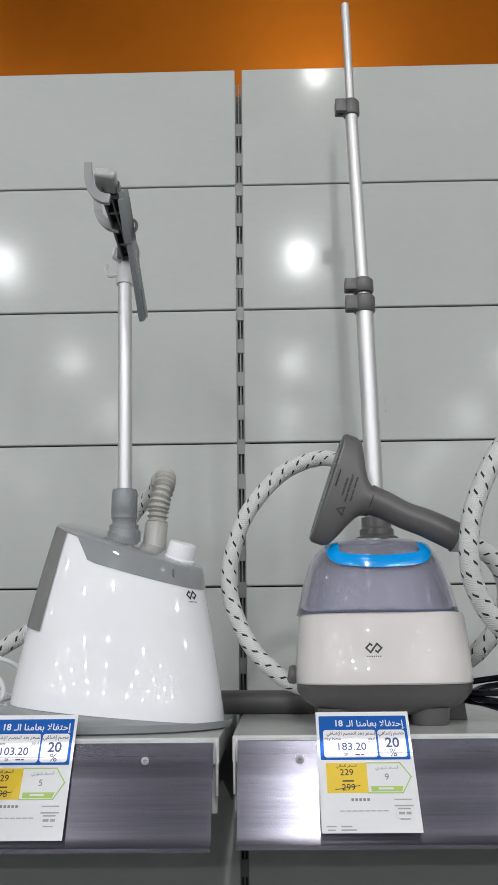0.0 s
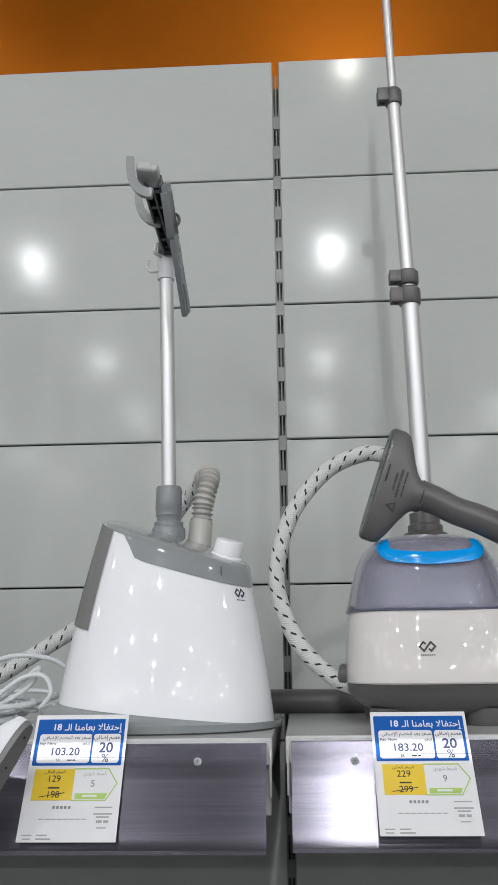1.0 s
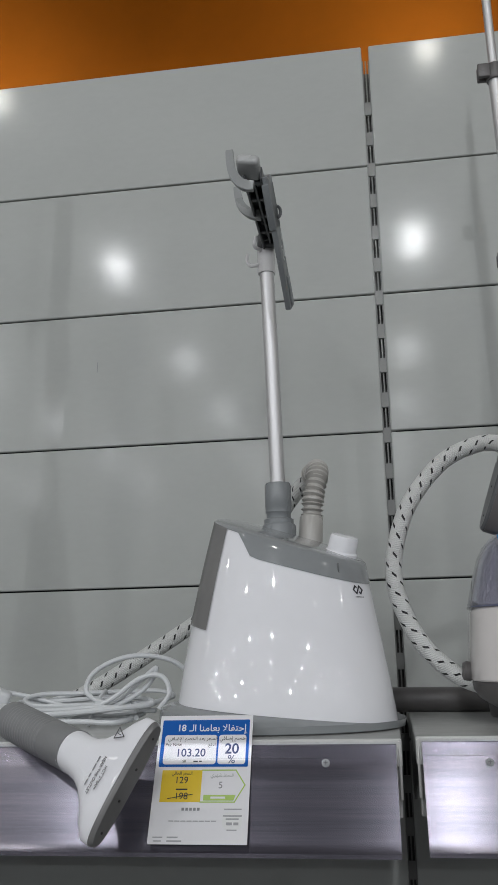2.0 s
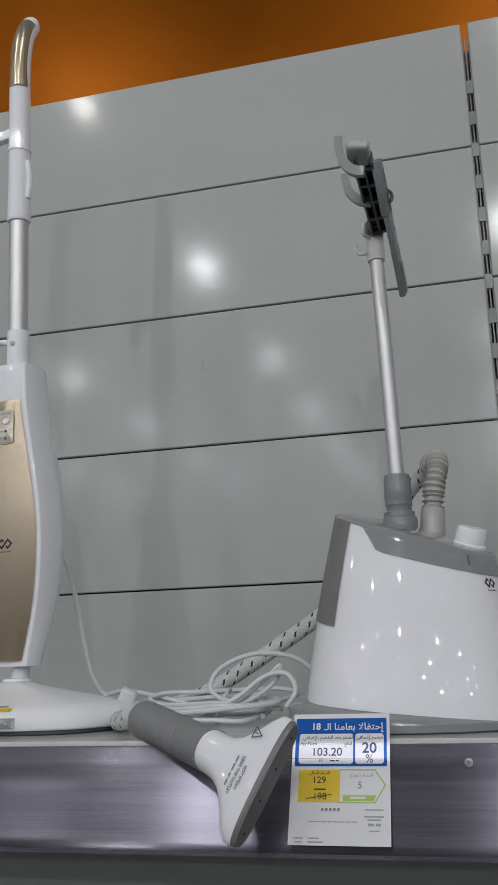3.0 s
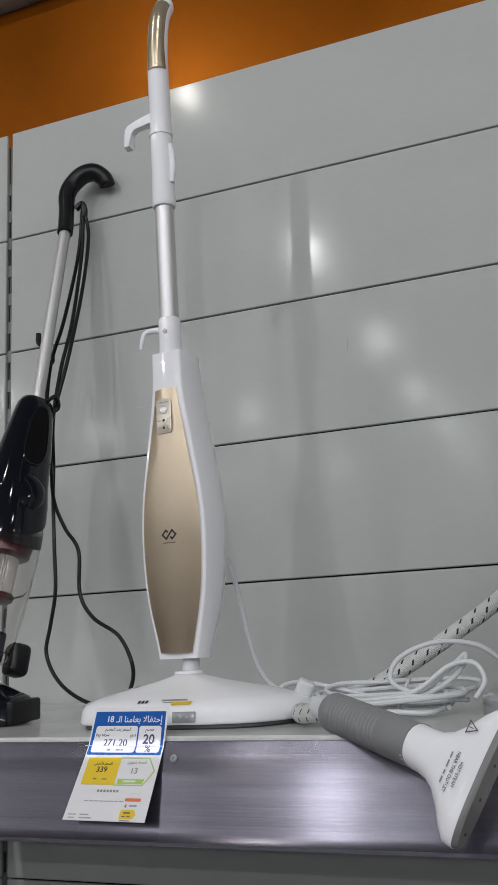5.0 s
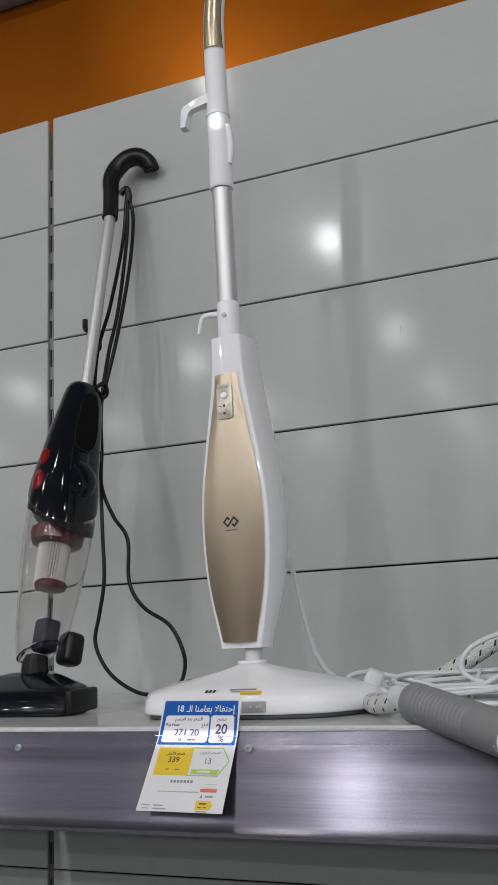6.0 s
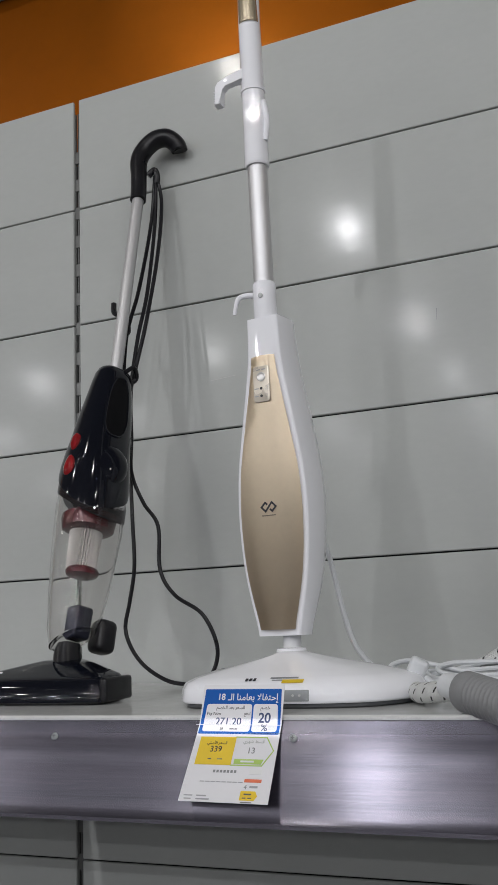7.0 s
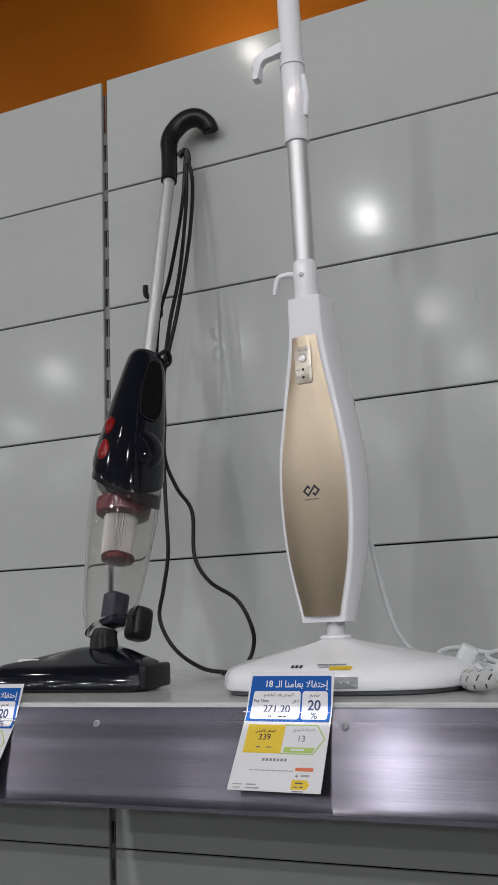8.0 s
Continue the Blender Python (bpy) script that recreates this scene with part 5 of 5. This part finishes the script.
    # the cord: strands down from the hook, then a wide loop down to the shelf
    for pts in (((-1.010, -0.05, 2.150), (-1.018, -0.055, 2.05), (-1.022, -0.10, 1.905), (-1.030, -0.132, 1.813), (-1.026, -0.155, 1.72), (-1.018, -0.182, 1.650)),
                ((-1.006, -0.05, 2.150), (-0.997, -0.05, 2.09), (-0.990, -0.085, 1.970), (-0.994, -0.127, 1.829), (-1.004, -0.15, 1.74), (-1.006, -0.175, 1.669), (-1.012, -0.16, 1.60)),
                ((-1.008, -0.05, 2.145), (-1.008, -0.058, 2.05), (-1.004, -0.10, 1.90), (-1.010, -0.13, 1.80), (-1.014, -0.15, 1.70), (-1.020, -0.14, 1.62))):
        part("cord_strand", tube(pts, 0.0036, 8, 8), BLACK, t, "black power cord strand")
    part("cord_tie", tube([(-1.035, -0.125, 1.828), (-1.046, -0.13, 1.818), (-1.040, -0.14, 1.806), (-1.026, -0.135, 1.812), (-1.028, -0.128, 1.826)], 0.0035, 8, 5), BLACK, t)
    part("power_cord", tube([(-1.012, -0.16, 1.62), (-1.026, -0.13, 1.56), (-1.010, -0.12, 1.510), (-0.983, -0.12, 1.468), (-0.981, -0.12, 1.395), (-0.955, -0.12, 1.352), (-0.907, -0.12, 1.320), (-0.883, -0.12, 1.275), (-0.884, -0.12, 1.240), (-0.900, -0.13, 1.212), (-0.925, -0.15, 1.2085)], 0.0034, 10, 8), BLACK, t, "black power cord")
    part("power_cord", tube([(-1.020, -0.14, 1.62), (-1.034, -0.12, 1.56), (-1.032, -0.12, 1.479), (-1.030, -0.12, 1.403), (-1.040, -0.12, 1.345), (-1.049, -0.12, 1.301), (-1.036, -0.12, 1.265), (-1.010, -0.12, 1.236), (-0.97, -0.12, 1.214), (-0.925, -0.13, 1.2085)], 0.0034, 10, 8), BLACK, t, "black power cord")
    return t


stick_vacuum()

# ---- price tags ----


def crease(t, at, degrees):
    """Folds a card and its print forward above the height at."""
    c, q = math.cos(radians(degrees)), math.sin(radians(degrees))
    for ob in t.children:
        bm = bmesh.new()
        bm.from_mesh(ob.data)
        bm.transform(ob.matrix_basis)
        ob.matrix_basis = Matrix.Identity(4)
        bmesh.ops.bisect_plane(bm, geom=bm.verts[:] + bm.edges[:] + bm.faces[:], plane_co=(0, at, 0), plane_no=(0, 1, 0))
        for v in bm.verts:
            if v.co.y > at:
                d, lift = v.co.y - at, v.co.z
                v.co.x *= 0.965
                v.co.y, v.co.z = at + d * c - lift * q, d * q + lift * c
        bm.to_mesh(ob.data)
        bm.free()


def price_tag(x, y, z, price, old, months, sale, extra=False, struck=True, tilt=27.5, spin=0.0):
    """A printed card, 100 x 131 mm, leaning in the price channel."""
    t = thing("price_tag", pose(x, y, z, 90 - tilt) @ pose(0, 0, 0, 0, 0, spin), "printed price card with blue heading and yellow price block", "price tag", "price tags", fixed=False)
    w, h = 0.100, 0.131
    part("card", plate(round_rect(w, h, 0.0006), 0.0005, Matrix.Identity(4)), PAPER, t, "", 0)
    e = 0.0007
    m = pose(0, 0, e)
    part("heading", plate(round_rect(w - 0.006, 0.050, 0.0012, 0, 0.0355), 0.0002, m), TAGBLUE, t, "blue printed heading", 0)
    part("price_box", plate(round_rect(0.056, 0.031, 0.003, -0.015, 0.0285), 0.0002, pose(0, 0, e + 0.0003)), PAPER, t, "", 0)
    part("discount_box", plate(round_rect(0.029, 0.031, 0.003, 0.0295, 0.0285), 0.0002, pose(0, 0, e + 0.0003)), PAPER, t, "", 0)
    part("price_block", plate([(-0.042, -0.025), (0.0, -0.025), (0.0, 0.007), (-0.042, 0.007)], 0.0002, m), TAGYELLOW, t, "yellow price block", 0)
    edge = bmesh.new()
    loop = [(0.0, 0.007), (0.035, 0.007), (0.045, -0.008), (0.035, -0.025), (0.0, -0.025)]
    for (ax, ay), (bx, by) in zip(loop, loop[1:]):
        d = (Vector((bx, by)) - Vector((ax, ay))).normalized() * 0.0006
        q = Vector((-d.y, d.x))
        plate([tuple(v) for v in (Vector((ax, ay)) - d - q, Vector((bx, by)) + d - q, Vector((bx, by)) + d + q, Vector((ax, ay)) - d + q)], 0.0002, m, bm=edge)
    part("arrow_outline", edge, TAGGREEN, t, "", 0)
    part("green_strip", plate([(0.003, -0.0235), (0.034, -0.0235), (0.036, -0.018), (0.003, -0.018)], 0.0002, m), TAGGREEN, t, "", 0)
    top = e + 0.0006
    writing("18", 0.0098, PAPER, t, pose(-0.026, 0.0515, e + 0.0003), bold=0.02)
    writing(arabic("إحتفالا بعامنا الـ"), 0.0100, PAPER, t, pose(0.013, 0.0512, e + 0.0003), bold=0.012)
    writing(arabic("السعر بعد الخصم" if extra else "السعر بعد الخصم الإضافي"), 0.0052, INK, t, pose(-0.013, 0.0400, top))
    writing(arabic("خصم" if extra else "خصم إضافي"), 0.0056, INK, t, pose(0.0295, 0.0400, top))
    writing(arabic("ادفع"), 0.0046, INK, t, pose(0.008, 0.0335, top))
    writing(arabic("قسط شهري"), 0.0050, TAGGREY, t, pose(0.021, 0.0020, e + 0.0002))
    writing("20", 0.0150, INKBLUE, t, pose(0.0295, 0.0285, top), bold=0.018)
    writing("%", 0.0120, INKBLUE, t, pose(0.0295, 0.0175, top))
    writing(sale, 0.0118, INKBLUE, t, pose(-0.014, 0.0245, top), bold=0.008)
    writing("Pay Now", 0.0048, INK, t, pose(-0.033, 0.0335, top))
    writing("SR", 0.0040, INK, t, pose(-0.020, 0.0160, top))
    bars([(-0.008, 0.0160, 0.005, 0.0012), (-0.003, 0.0160, 0.003, 0.0012)], INK, t, pose(0, 0, top))
    yy = -0.004 if old and struck else -0.008
    writing(price, 0.0095, INK, t, pose(-0.021, yy + 0.0005, e + 0.0003))
    writing(arabic("السعر الأصلي" if extra else "السعر الحالي"), 0.0044, INK, t, pose(-0.021, yy + 0.0078, e + 0.0003))
    if old:
        writing(old, 0.0095, INK, t, pose(-0.020, -0.0195, e + 0.0003))
        stroke = plate([(-0.034, -0.0222), (-0.008, -0.0178), (-0.008, -0.0171), (-0.034, -0.0215)], 0.0002, pose(0, 0, e + 0.0006))
        part("strike_line", stroke, INK, t, "", 0)
        bars([(-0.020, -0.0125, 0.012, 0.0014)], INK, t, pose(0, 0, e + 0.0003))
    else:
        bars([(-0.026, -0.0185, 0.004, 0.0012), (-0.014, -0.0185, 0.006, 0.0010)], INKSOFT, t, pose(0, 0, e + 0.0003))
    writing(months, 0.0095, INKGREY, t, pose(0.020, -0.0085, e + 0.0002))
    bars([(0.018, -0.0207, 0.015, 0.002)], PAPER, t, pose(0, 0, e + 0.0003))
    # plain bars for the product line and the small print
    bars([(-0.017 + 0.0040 * k, -0.0320, 0.0026, 0.0028) for k in range(7) if extra or k < 5], INKGREY, t, m)
    bars([(-0.028 + 0.0062 * k, -0.0435, 0.0052, 0.0009) for k in range(8)], TAGFINE, t, m)
    bars([(-0.040, -0.0590, 0.010, 0.0011), (-0.025, -0.0590, 0.011, 0.0014), (-0.040, -0.0625, 0.008, 0.0011), (-0.023, -0.0625, 0.015, 0.0014)], TAGFINE, t, m)
    if extra:
        bars([(0.030, -0.0320, 0.014, 0.005), (0.030, -0.0380, 0.016, 0.002)], TAGPALE, t, m)
        bars([(0.029, -0.0415, 0.019, 0.0035)], TAGRED, t, m)
        writing("4", 0.0065, INKGREY, t, pose(0.022, -0.0485, e))
        bars([(0.031, -0.0480, 0.009, 0.0022)], TAGFINE, t, m)
        part("yellow_sticker", plate([(0.018, -0.0625), (0.034, -0.0625), (0.037, -0.0575), (0.034, -0.0525), (0.018, -0.0525)], 0.0002, m), TAGYELLOW, t, "", 0)
        bars([(0.026, -0.0560, 0.008, 0.0015), (0.023, -0.0600, 0.004, 0.0010), (0.029, -0.0600, 0.004, 0.0010), (0.026, -0.0645, 0.012, 0.0007)], INKSOFT, t, pose(0, 0, e + 0.0003))
        # a second slip folded over the heading's edge
        part("slip", plate([(-0.0515, 0.0215), (0.048, 0.0215), (0.048, 0.0220), (-0.0515, 0.0220)], 0.0004, pose(0, -0.001, e + 0.0009)), PAPER, t, "folded paper slip", 0)
        crease(t, 0.0212, 16)
    else:
        part("pale_stamp", plate(round_rect(0.020, 0.016, 0.005, 0.034, -0.0430), 0.0002, m), TAGPALE, t, "", 0)
        bars([(0.034, -0.0320, 0.018, 0.0010), (0.034, -0.0385, 0.019, 0.0014), (0.034, -0.0415, 0.013, 0.0014), (0.034, -0.0520, 0.010, 0.0010)], TAGFINE, t, pose(0, 0, e + 0.0003))
        bars([(0.031, -0.0460, 0.006, 0.0026), (0.038, -0.0460, 0.005, 0.0026)], TAGFINE, t, pose(0, 0, e + 0.0003))
    return t


TY, TZ = -0.5455, 1.1700
price_tag(-0.2075, TY, TZ, "129", "198", "5", "103.20")
price_tag(0.151, TY + 0.001, TZ + 0.003, "229", "299", "9", "183.20", tilt=33)
price_tag(-0.672, TY + 0.003, TZ + 0.007, "339", "", "13", "271.20", extra=True, tilt=37, spin=-0.5)
price_tag(-1.069, TY, TZ - 0.003, "339", "", "13", "271.20", extra=True, tilt=37)
